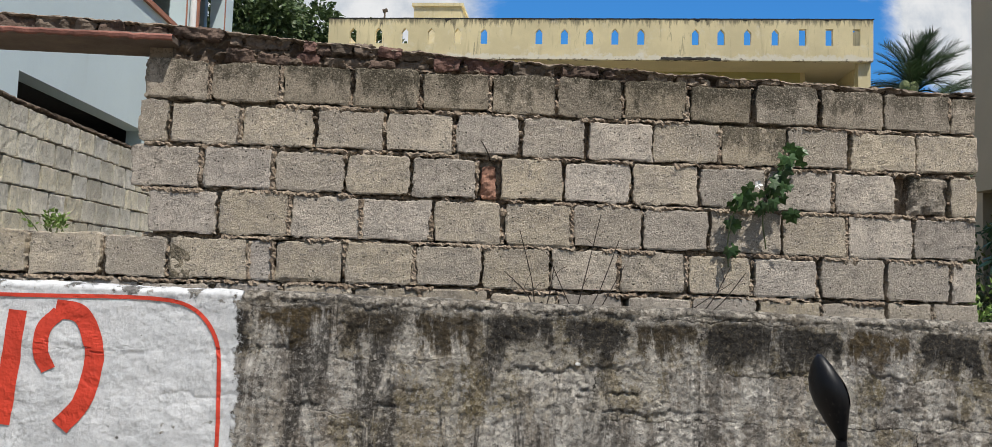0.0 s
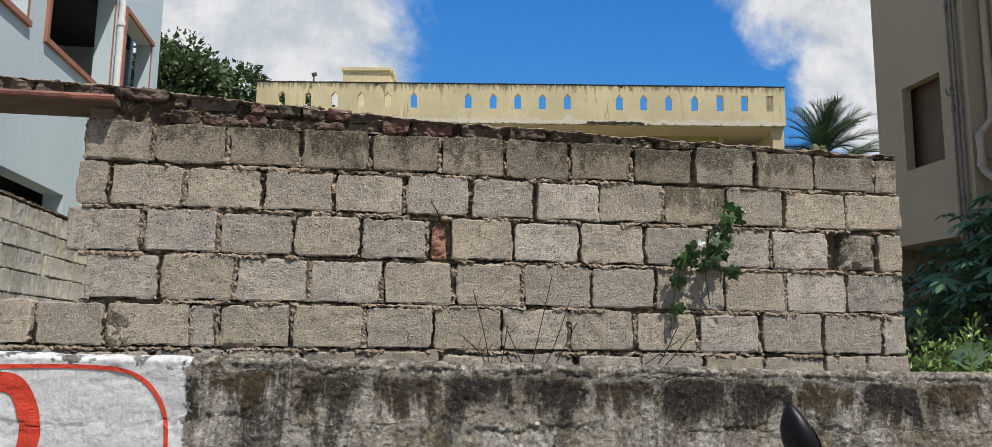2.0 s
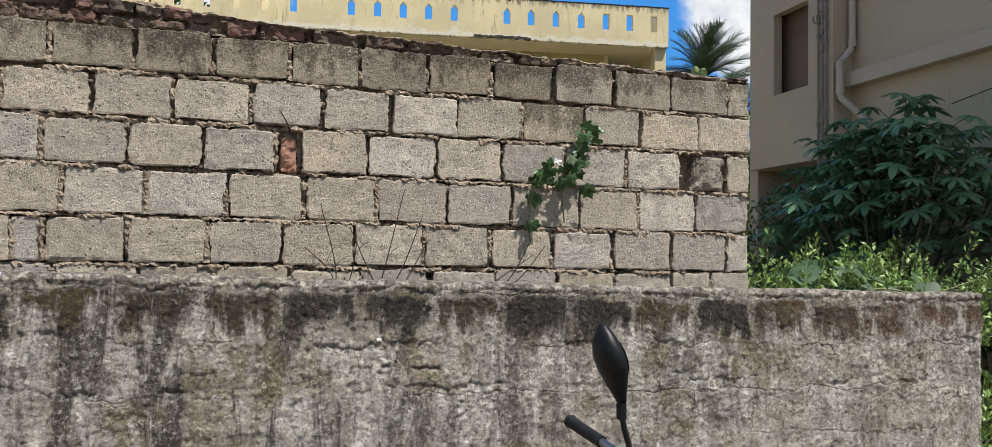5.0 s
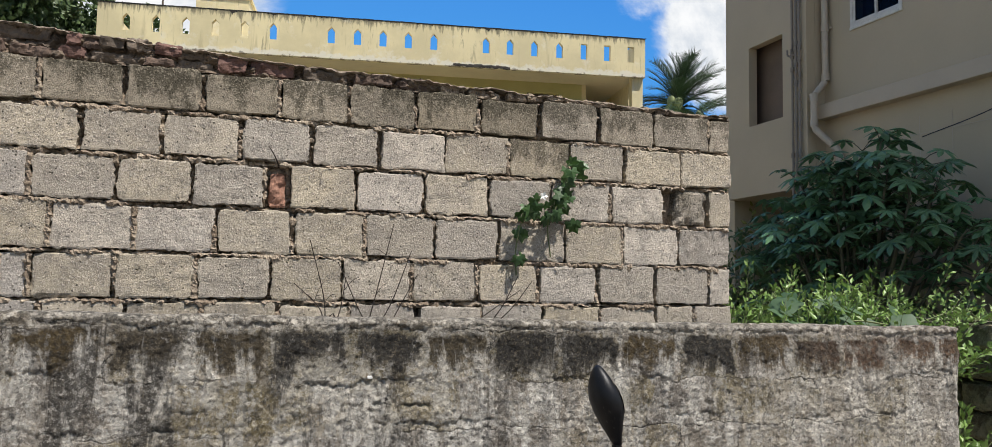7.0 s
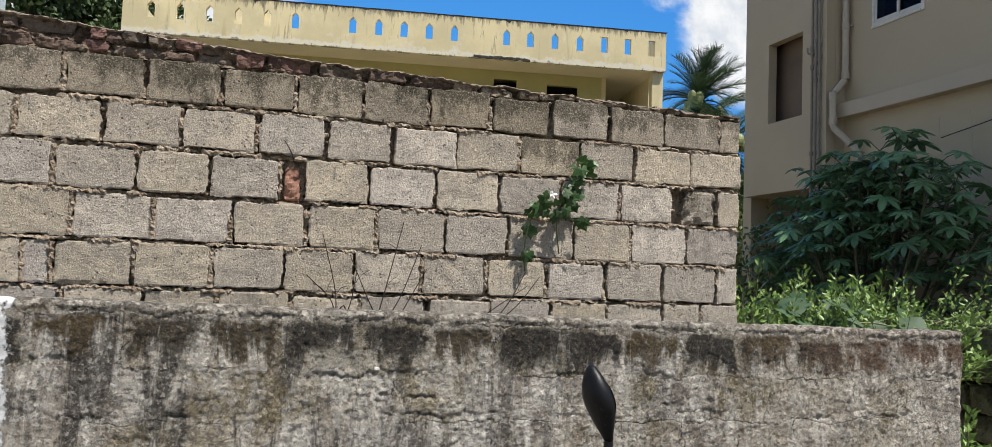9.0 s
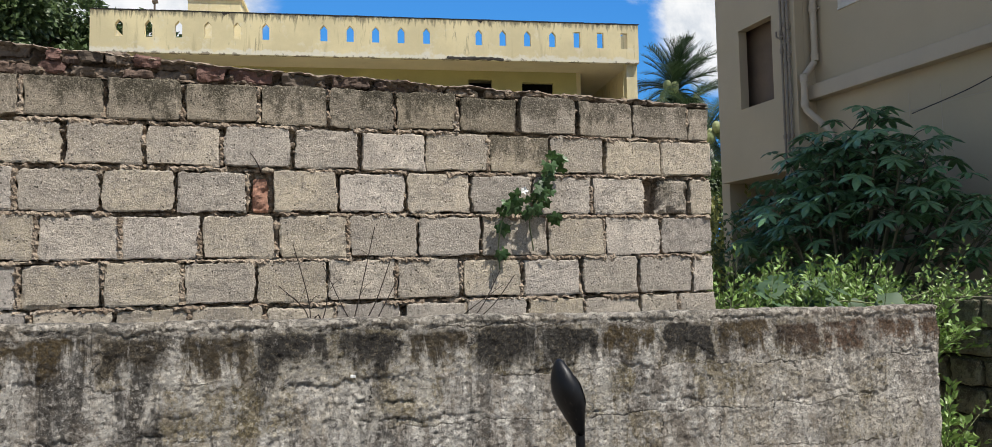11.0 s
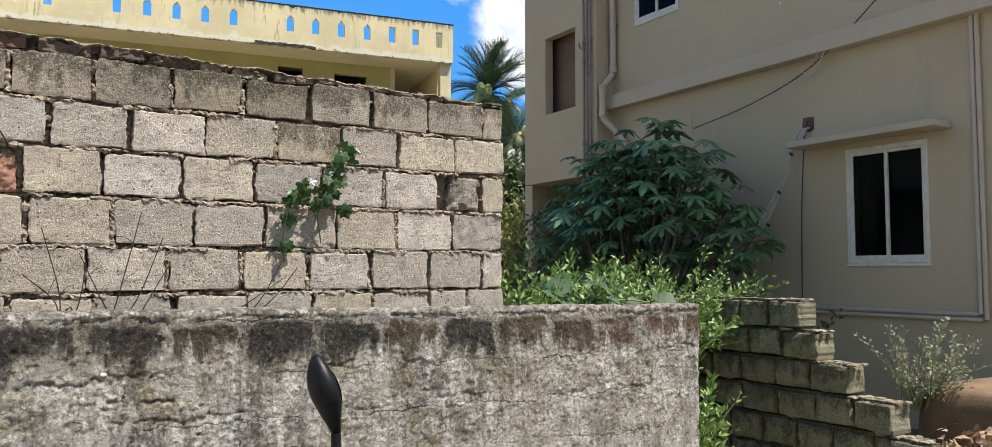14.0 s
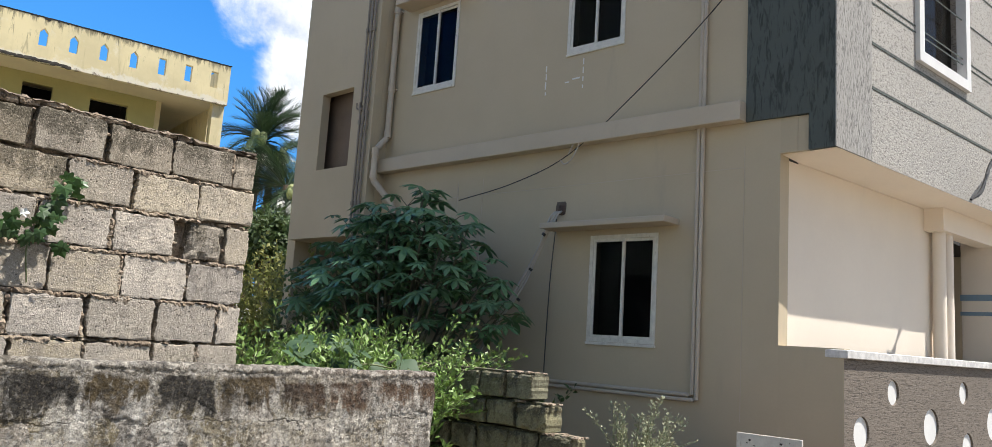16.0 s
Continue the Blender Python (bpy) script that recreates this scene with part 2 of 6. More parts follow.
    c = k.mix(k.math("MULTIPLY", k.ramp(ripple, 0.43, 0.35, 0.0, 0.7), bare), c, k.mix(0.75, c, (0.035, 0.03, 0.024)))
    # near-black along the cracks paints their shadow as well as dirt
    c = k.mix(k.math("MULTIPLY", crack, k.ramp(k.noise(26.0, 4, 0.7), 0.38, 0.56, 0.25, 0.95)), c, (0.026, 0.022, 0.018))
    spots = k.cells(11.0)
    c = k.mix(k.math("MULTIPLY", k.ramp(spots, 0.05, 0.09, 0.85, 0.0), k.ramp(mid, 0.5, 0.55)), c, (0.04, 0.035, 0.03))
    h = k.math("SUBTRACT", k.math("ADD", k.math("MULTIPLY", mid, 0.9), k.math("MULTIPLY", grit, 0.6)), k.math("MULTIPLY", crack, 1.2))
    h = k.math("SUBTRACT", h, k.math("MULTIPLY", k.ramp(flake, 0.48, 0.56), k.math("MULTIPLY", bare, 0.35)))
    h = k.math("ADD", h, k.math("MULTIPLY", ripple, k.math("MULTIPLY", bare, 0.8)))
    k.bump(k.math("MULTIPLY", h, k.math("ADD", 0.22, k.math("MULTIPLY", bare, 0.78))), 0.022, 1.0)
    return k.done(c)


def leaf_material(name, colour, shine=0.45, through_light=0.25):
    k = Nodes(name, shine)
    geo = k.t.nodes.new("ShaderNodeNewGeometry")
    rnd = k.t.nodes.new("ShaderNodeObjectInfo").outputs["Random"]
    isl = k.math("FRACT", k.math("ADD", geo.outputs["Random Per Island"], rnd))
    c = k.mix(isl, tuple(x * 0.62 for x in colour), tuple(x * 1.35 for x in colour))
    c = k.mix(k.ramp(k.noise(22.0, 3), 0.4, 0.7, 0.0, 0.3), c, (colour[0] * 1.5, colour[1] * 1.25, colour[2] * 0.9))
    tr = k.t.nodes.new("ShaderNodeBsdfTranslucent")
    k.link(c, tr.inputs["Color"])
    mx = k.t.nodes.new("ShaderNodeMixShader")
    mx.inputs[0].default_value = through_light
    k.link(k.b.outputs[0], mx.inputs[1])
    k.link(tr.outputs[0], mx.inputs[2])
    k.link(mx.outputs[0], k.t.nodes["Material Output"].inputs["Surface"])
    return k.done(c)


def textured_coat(name, colour, stretch, depth=0.012):
    """Rough trowelled coat with short ridges."""
    k = Nodes(name, 0.85)
    k.shuffled()
    ridge = k.noise(1.0, 4, 0.6, stretch=stretch, distort=0.8)
    c = k.mix(k.ramp(ridge, 0.36, 0.52), tuple(x * 0.5 for x in colour), tuple(x * 1.08 for x in colour))
    c = k.mix(k.ramp(k.noise(0.9, 4), 0.4, 0.7, 0.0, 0.3), c, tuple(x * 0.75 for x in colour))
    k.bump(ridge, depth, 1.0)
    return k.done(c)


def sky_backdrop():
    """Blue sky with two large fair-weather clouds; it glows as the sky does."""
    k = Nodes("far_sky", 1.0)
    k.b.inputs["Base Color"].default_value = (0, 0, 0, 1)
    k.b.inputs["Specular IOR Level"].default_value = 0.0
    z = k.axis(2)
    fluff, wisp = k.noise(0.017, 9, 0.62, distort=0.4), k.noise(0.05, 8, 0.65)

    def puff(cx, cz, rx, rz):
        d = k.vec("LENGTH", k.vec("MULTIPLY", k.vec("SUBTRACT", k.co, (cx, 0.0, cz)), (1 / rx, 0.0, 1 / rz)))
        return k.math("SUBTRACT", 1.0, d)

    body = k.math("MAXIMUM", puff(-78, 156, 98, 74), puff(306, 226, 136, 82))
    body = k.math("MAXIMUM", body, puff(272, 146, 48, 44))
    body = k.math("MAXIMUM", body, puff(-200, 150, 90, 60))
    dense = k.math("ADD", body, k.math("MULTIPLY", k.math("SUBTRACT", fluff, 0.5), 0.85))
    cover = k.ramp(dense, -0.06, 0.24)
    blue = k.mix(k.ramp(z, 60.0, 260.0), (0.095, 0.39, 0.90), (0.030, 0.220, 0.74))
    grey = k.mix(k.ramp(k.math("ADD", k.math("MULTIPLY", fluff, 0.6), k.math("MULTIPLY", wisp, 0.4)), 0.38, 0.62), (0.66, 0.72, 0.80), (1.02, 1.03, 1.04))
    c = k.mix(cover, blue, grey)
    k.link(c, k.b.inputs["Emission Color"])
    k.b.inputs["Emission Strength"].default_value = 0.81
    return k.m


M_BLOCK = block_material("concrete_block", (0.485, 0.426, 0.360), 0.10)
M_BLOCK_WORN = block_material("concrete_block_weathered", (0.285, 0.240, 0.178), 0.88)
M_BLOCK_STAINED = block_material("concrete_block_stained", (0.375, 0.32, 0.25), 0.78)
M_BLOCK_MOSS = block_material("concrete_block_mossy", (0.235, 0.220, 0.140), 0.80)
M_BLOCK_PALE = block_material("concrete_block_pale", (0.62, 0.58, 0.48), 0.25)
M_MORTAR = mortar_material()
M_PLASTER = plaster_material()
M_BRICK_PALE = paint("dusty_red_brick", (0.31, 0.165, 0.112), 0.95, 0.3, 14.0, 60.0, 0.008, (0.22, 0.17, 0.13), 0.8)
M_BRICK = paint("red_brick", (0.150, 0.082, 0.064), 0.9, 0.35, 9.0, 70.0, 0.006, (0.12, 0.08, 0.06), 0.6)
M_RUBBLE = paint("rubble_stone", (0.115, 0.078, 0.058), 0.95, 0.45, 8.0, 60.0, 0.008, (0.07, 0.055, 0.045), 0.7)
M_RUBBLE_GREY = paint("rubble_grey", (0.165, 0.128, 0.096), 0.95, 0.4, 8.0, 60.0, 0.008, (0.08, 0.065, 0.05), 0.6)
M_CRUST = paint("weathered_mortar_crust", (0.255, 0.205, 0.155), 0.95, 0.45, 9.0, 70.0, 0.012, (0.07, 0.055, 0.04), 0.85)
M_COPING = paint("coping_mortar", (0.135, 0.100, 0.070), 0.95, 0.4, 10.0, 60.0, 0.010, (0.08, 0.065, 0.05), 0.7)
M_LINTEL = paint("lintel_concrete", (0.15, 0.115, 0.088), 0.9, 0.25, 5.0, 50.0, 0.004)
M_RED_OXIDE = paint("red_oxide_edge", (0.27, 0.115, 0.085), 0.9, 0.35, 9.0, 60.0, 0.006, (0.2, 0.12, 0.09), 0.5)
M_RED = paint("red_sign_paint", (0.60, 0.050, 0.022), 0.55, 0.12, 6.0, 70.0, 0.004, (0.42, 0.06, 0.04), 0.35)
M_GREIGE = paint("greige_wall_paint", (0.515, 0.43, 0.300), 0.75, 0.05, 0.7, 40.0, 0.0015, (0.30, 0.265, 0.22), 0.28)
M_GREIGE_TRIM = paint("greige_trim", (0.53, 0.45, 0.342), 0.7, 0.05, 1.2, 40.0, 0.0015, (0.28, 0.25, 0.21), 0.25)
M_CREAM = paint("cream_wall_paint", (0.86, 0.76, 0.63), 0.75, 0.03, 0.8, 40.0, 0.001, (0.66, 0.60, 0.52), 0.15)
M_DARKGREEN = textured_coat("dark_green_coat", (0.085, 0.098, 0.088), (26.0, 26.0, 5.0), 0.010)
M_GREYCOAT = textured_coat("grey_rustic_coat", (0.41, 0.385, 0.345), (26.0, 26.0, 52.0), 0.008)
M_GREYSTRIP = textured_coat("grey_combed_coat", (0.33, 0.315, 0.29), (46.0, 46.0, 16.0), 0.008)
M_BROWNCOAT = textured_coat("brown_combed_coat", (0.185, 0.155, 0.125), (14.0, 14.0, 90.0), 0.006)
M_GRANITE = paint("white_granite_coping", (0.68, 0.66, 0.63), 0.5, 0.2, 14.0, 80.0, 0.001)
M_WHITE = paint("white_paint", (0.78, 0.77, 0.74), 0.55, 0.05, 3.0, 50.0, 0.001, (0.5, 0.45, 0.38), 0.25)
M_UPVC = paint("white_window_plastic", (0.68, 0.65, 0.57), 0.4, 0.10, 11.0, 60.0, 0.001, (0.24, 0.18, 0.12), 0.8)
def limewash(name, colour, edges=False):
    """Yellow wash streaked black and brown by monsoon rain."""
    k = Nodes(name, 0.9)
    big, fine = k.noise(0.8, 5), k.noise(30.0, 4)
    run = k.noise(1.0, 6, 0.65, stretch=(5.0, 5.0, 0.55), distort=0.4)
    drip = k.noise(1.0, 6, 0.7, stretch=(11.0, 11.0, 1.6), distort=0.9)
    c = k.mix(k.ramp(big, 0.35, 0.65), tuple(x * 0.88 for x in colour), tuple(min(0.85, x * 1.08) for x in colour))
    c = k.mix(k.ramp(k.noise(2.2, 6, 0.7), 0.54, 0.68, 0.0, 0.5), c, (0.76, 0.71, 0.58))
    c = k.mix(k.ramp(run, 0.56, 0.70, 0.0, 0.42), c, (0.34, 0.28, 0.16))
    c = k.mix(k.math("MULTIPLY", k.ramp(drip, 0.57, 0.66, 0.0, 0.55), k.ramp(big, 0.44, 0.60)), c, (0.13, 0.11, 0.08))
    if edges:
        # black runs from the upper edge, bare pale plaster along the lower one
        z = k.axis(2)
        top = k.math("ADD", z, k.math("MULTIPLY", k.math("SUBTRACT", drip, 0.5), 0.9))
        c = k.mix(k.math("MULTIPLY", k.ramp(top, 7.66, 7.84), 0.75), c, (0.085, 0.072, 0.050))
        foot = k.math("ADD", z, k.math("MULTIPLY", k.math("SUBTRACT", k.noise(4.5, 7, 0.7), 0.5), 0.55))
        c = k.mix(k.math("MULTIPLY", k.ramp(foot, 6.97, 6.90), 0.75), c, (0.72, 0.68, 0.58))
        c = k.mix(k.math("MULTIPLY", k.ramp(foot, 6.84, 6.80), 0.75), c, (0.14, 0.11, 0.07))
    k.bump(fine, 0.004, 0.6)
    return k.done(c)


M_YELLOW = limewash("yellow_rain_streaked_wash", (0.70, 0.60, 0.355))
M_PARAPET = limewash("yellow_parapet_wash", (0.70, 0.60, 0.355), True)
M_YELLOW_GREEN = paint("yellow_green_wall", (0.52, 0.47, 0.20), 0.85, 0.08, 0.9, 30.0, 0.003, (0.32, 0.28, 0.15), 0.3)
M_SOFFIT = paint("limewashed_soffit", (0.62, 0.56, 0.43), 0.9, 0.06, 0.9, 30.0, 0.003)
M_MOULD = paint("black_mould", (0.055, 0.048, 0.04), 0.95, 0.4, 5.0, 40.0, 0.01)
M_MINT = paint("pale_mint_wall", (0.57, 0.67, 0.68), 0.75, 0.04, 0.6, 30.0, 0.002, (0.44, 0.48, 0.47), 0.22)
M_TERRACOTTA = paint("terracotta_trim", (0.38, 0.16, 0.095), 0.7, 0.15, 3.0, 40.0, 0.002)
# near-black on purpose: the darkness of unlit rooms is put into this colour
M_INSIDE = paint("unlit_room_dark", (0.03, 0.028, 0.026), 0.9, 0.1, 1.0, 20.0, 0.002)
M_TANK = paint("rusty_brown_cement", (0.175, 0.112, 0.062), 0.85, 0.35, 2.4, 45.0, 0.006, (0.07, 0.045, 0.03), 0.8)
M_PVC = paint("painted_pipe", (0.53, 0.455, 0.36), 0.45, 0.06, 6.0, 60.0, 0.001)
M_PIPE_DARK = paint("dusty_water_pipe", (0.27, 0.225, 0.18), 0.5, 0.12, 6.0, 60.0, 0.001)
M_PVC_WHITE = paint("white_pvc_conduit", (0.46, 0.43, 0.39), 0.45, 0.10, 6.0, 60.0, 0.001)
M_CABLE = paint("black_cable", (0.03, 0.03, 0.03), 0.5, 0.1, 9.0, 60.0, 0.001)
M_RUBBER = paint("black_rubber", (0.012, 0.012, 0.012), 0.5, 0.2, 30.0, 200.0, 0.0008)
M_BLACK = paint("black_plastic", (0.007, 0.0075, 0.009), 0.42, 0.15, 30.0, 300.0, 0.0003)
for dull in (M_BLACK, M_RUBBER):
    dull.node_tree.nodes["Principled BSDF"].inputs["Specular IOR Level"].default_value = 0.25
M_STEEL = paint("dull_steel", (0.30, 0.30, 0.30), 0.35, 0.1, 30.0, 200.0, 0.0003, metal=1.0)
M_BIKE = paint("dark_blue_enamel", (0.02, 0.03, 0.07), 0.25, 0.05, 10.0, 100.0, 0.0002)
M_MIRROR = Nodes("mirror_glass", 0.03, 1.0).done((0.85, 0.86, 0.87))
M_BARK = paint("grey_brown_bark", (0.16, 0.12, 0.085), 0.95, 0.3, 6.0, 40.0, 0.010)
M_STEM = paint("green_stem", (0.15, 0.17, 0.07), 0.7, 0.2, 12.0, 60.0, 0.002)
M_CASTOR_STEM = paint("purplish_green_stem", (0.10, 0.10, 0.065), 0.6, 0.2, 12.0, 60.0, 0.002)
M_TWIG = paint("dry_twig", (0.042, 0.030, 0.022), 0.9, 0.25, 20.0, 90.0, 0.002)
# brown darkened so that the colour carries the recess's shadow
M_BOARD = paint("shade_brown_board", (0.20, 0.145, 0.105), 0.8, 0.12, 2.0, 40.0, 0.002)
M_CURTAIN = paint("brown_curtain_cloth", (0.33, 0.19, 0.085), 0.9, 0.25, 4.0, 60.0, 0.003)
M_PACKET = paint("grey_plastic_wrap", (0.27, 0.28, 0.32), 0.4, 0.15, 9.0, 60.0, 0.002)
M_DRYLEAF = paint("dry_leaf", (0.36, 0.24, 0.145), 0.9, 0.35, 12.0, 70.0, 0.003)
# earth kept dark so that less light bounces up under ledges and soffits
M_GROUND = paint("dusty_earth", (0.15, 0.122, 0.085), 0.95, 0.25, 0.6, 25.0, 0.02, (0.16, 0.125, 0.09), 0.4, shuffle=False)
# lane out of view; paler colour chosen to bounce warm light onto the house
M_ROAD = paint("bounce_light_lane", (0.185, 0.155, 0.12), 0.9, 0.22, 0.8, 90.0, 0.006, (0.13, 0.105, 0.08), 0.45, shuffle=False)
M_BLUESTRIPE = paint("blue_stripe_paint", (0.20, 0.29, 0.36), 0.6, 0.1)
M_CASTOR = leaf_material("castor_leaf", (0.12, 0.235, 0.115), 0.38, 0.22)
M_BUSHLEAF = leaf_material("bush_leaf", (0.19, 0.30, 0.075), 0.42, 0.22)
# darker copy of the bush leaf; its colour imitates shade inside the scrub
M_DARKLEAF = leaf_material("shade_toned_leaf", (0.065, 0.115, 0.035), 0.5, 0.25)
M_BROADLEAF = leaf_material("broad_leaf", (0.075, 0.14, 0.065), 0.6, 0.3)
M_VINE = leaf_material("vine_leaf", (0.050, 0.105, 0.032), 0.4, 0.3)
M_TREELEAF = leaf_material("tree_leaf", (0.082, 0.125, 0.045), 0.45, 0.25)
M_YELLOWLEAF = leaf_material("yellowing_leaf", (0.25, 0.26, 0.075), 0.5, 0.35)
M_PALM = leaf_material("palm_leaflet", (0.040, 0.072, 0.030), 0.35, 0.25)
M_PALM_PALE = leaf_material("pale_palm_leaflet", (0.10, 0.14, 0.065), 0.35, 0.35)
M_NUT = paint("green_coconut_husk", (0.32, 0.36, 0.15), 0.5, 0.2, 5.0, 40.0, 0.002)
M_SHRUB = leaf_material("dusty_shrub_leaf", (0.29, 0.31, 0.20), 0.6, 0.3)
M_FLOWER = paint("white_petal", (0.8, 0.8, 0.75), 0.6, 0.03)
M_SKY = sky_backdrop()


def glass_material():
    k = Nodes("window_glass", 0.02)
    k.b.inputs["Transmission Weight"].default_value = 1.0
    k.b.inputs["IOR"].default_value = 1.13
    return k.done((0.24, 0.25, 0.25))


M_GLASS = glass_material()


# ---- building blocks of geometry ----
def part(name, bm, material, parent=None, label=""):
    """Links a bmesh as one mesh object, under a thing or a part."""
    me = bpy.data.meshes.new(name)
    bm.to_mesh(me)
    bm.free()
    me.materials.append(material)
    ob = new(name, me)
    if parent is not None:
        ob.parent = parent
    if label:
        tagged(ob, label)
    return ob


def thing(name, label, category, m=None, group="", kind=""):
    ob = tagged(new(name), label, category, group, kind)
    ob.matrix_world = m or Matrix()
    return ob


def smooth(ob, angle=40):
    ob.data.polygons.foreach_set("use_smooth", [True] * len(ob.data.polygons))
    ob.data.set_sharp_from_angle(angle=radians(angle))
    return ob


def box(bm, x0, x1, y0, y1, z0, z1, bevel=0.0, m=None):
    """A box, with its edges taken off where bevel is given."""
    vs = [bm.verts.new((x, y, z)) for z in (z0, z1) for y in (y0, y1) for x in (x0, x1)]
    fs = [bm.faces.new([vs[i] for i in q]) for q in ((0, 2, 3, 1), (4, 5, 7, 6), (0, 1, 5, 4), (2, 6, 7, 3), (0, 4, 6, 2), (1, 3, 7, 5))]
    if bevel:
        es = {e for f in fs for e in f.edges}
        out = bmesh.ops.bevel(bm, geom=list(es), offset=bevel, segments=1, affect="EDGES", profile=0.5)
        vs = list({v for f in out["faces"] for v in f.verts} | {v for v in vs if v.is_valid})
    if m is not None:
        bmesh.ops.transform(bm, matrix=m, verts=vs)
    return bm


def solid(*boxes, bevel=0.0):
    bm = bmesh.new()
    for b in boxes:
        box(bm, *b, bevel=bevel)
    return bm


def tube(bm, pts, radii, sides=8, cap=True):
    """A round bar through the points; radii: one, or one for each point."""
    pts = [Vector(p) for p in pts]
    if not isinstance(radii, (list, tuple)):
        radii = [radii] * len(pts)
    rings, up = [], Vector((0.13, 0.31, 0.94))
    for i, p in enumerate(pts):
        t = (pts[min(i + 1, len(pts) - 1)] - pts[max(i - 1, 0)]).normalized()
        if abs(t.dot(up)) > 0.97:
            up = Vector((0.9, 0.2, 0.1))
        a = t.cross(up).normalized()
        b = t.cross(a)
        rings.append([bm.verts.new(p + radii[i] * (math.cos(2 * math.pi * k / sides) * a + math.sin(2 * math.pi * k / sides) * b)) for k in range(sides)])
    for r, s in zip(rings, rings[1:]):
        for k in range(sides):
            bm.faces.new((r[k], r[(k + 1) % sides], s[(k + 1) % sides], s[k]))
    if cap:
        bm.faces.new(rings[0][::-1])
        bm.faces.new(rings[-1])
    return bm


def bent(points, steps=6):
    """Points rounded into a smooth line."""
    pts = [Vector(p) for p in points]
    if len(pts) < 3:
        return pts
    full = [pts[0] * 2 - pts[1], *pts, pts[-1] * 2 - pts[-2]]
    out = []
    for i in range(1, len(full) - 2):
        a, b, c, d = full[i - 1:i + 3]
        for j in range(steps):
            t = j / steps
            out.append(0.5 * (2 * b + (c - a) * t + (2 * a - 5 * b + 4 * c - d) * t * t + (3 * b - a - 3 * c + d) * t ** 3))
    return out + [pts[-1]]


def holed(u0, u1, v0, v1, holes, thick):
    """A wall from u0 to u1 and v0 to v1, front at y = 0, with real openings (a, b, c, d) through it."""
    us = sorted({u0, u1, *[h[0] for h in holes], *[h[1] for h in holes]})
    vs = sorted({v0, v1, *[h[2] for h in holes], *[h[3] for h in holes]})
    us, vs = [u for u in us if u0 <= u <= u1], [v for v in vs if v0 <= v <= v1]
    bm, made = bmesh.new(), {}

    def vert(i, j, k):
        if (i, j, k) not in made:
            made[i, j, k] = bm.verts.new((us[i], thick * k, vs[j]))
        return made[i, j, k]

    def full(i, j):
        if not (0 <= i < len(us) - 1 and 0 <= j < len(vs) - 1):
            return False
        u, v = (us[i] + us[i + 1]) / 2, (vs[j] + vs[j + 1]) / 2
        return not any(a < u < b and c < v < d for a, b, c, d in holes)

    for i in range(len(us) - 1):
        for j in range(len(vs) - 1):
            if not full(i, j):
                continue
            bm.faces.new((vert(i, j, 0), vert(i + 1, j, 0), vert(i + 1, j + 1, 0), vert(i, j + 1, 0)))
            bm.faces.new((vert(i, j, 1), vert(i, j + 1, 1), vert(i + 1, j + 1, 1), vert(i + 1, j, 1)))
            for di, dj, a, b in ((-1, 0, (i, j), (i, j + 1)), (1, 0, (i + 1, j + 1), (i + 1, j)), (0, -1, (i + 1, j), (i, j)), (0, 1, (i, j + 1), (i + 1, j + 1))):
                if not full(i + di, j + dj):
                    bm.faces.new((vert(*a, 0), vert(*b, 0), vert(*b, 1), vert(*a, 1)))
    bmesh.ops.recalc_face_normals(bm, faces=bm.faces)
    return bm


def wobble(x, y, z, octaves=3):
    return noise.fractal(Vector((x, y, z)), 0.9, 2.1, octaves)


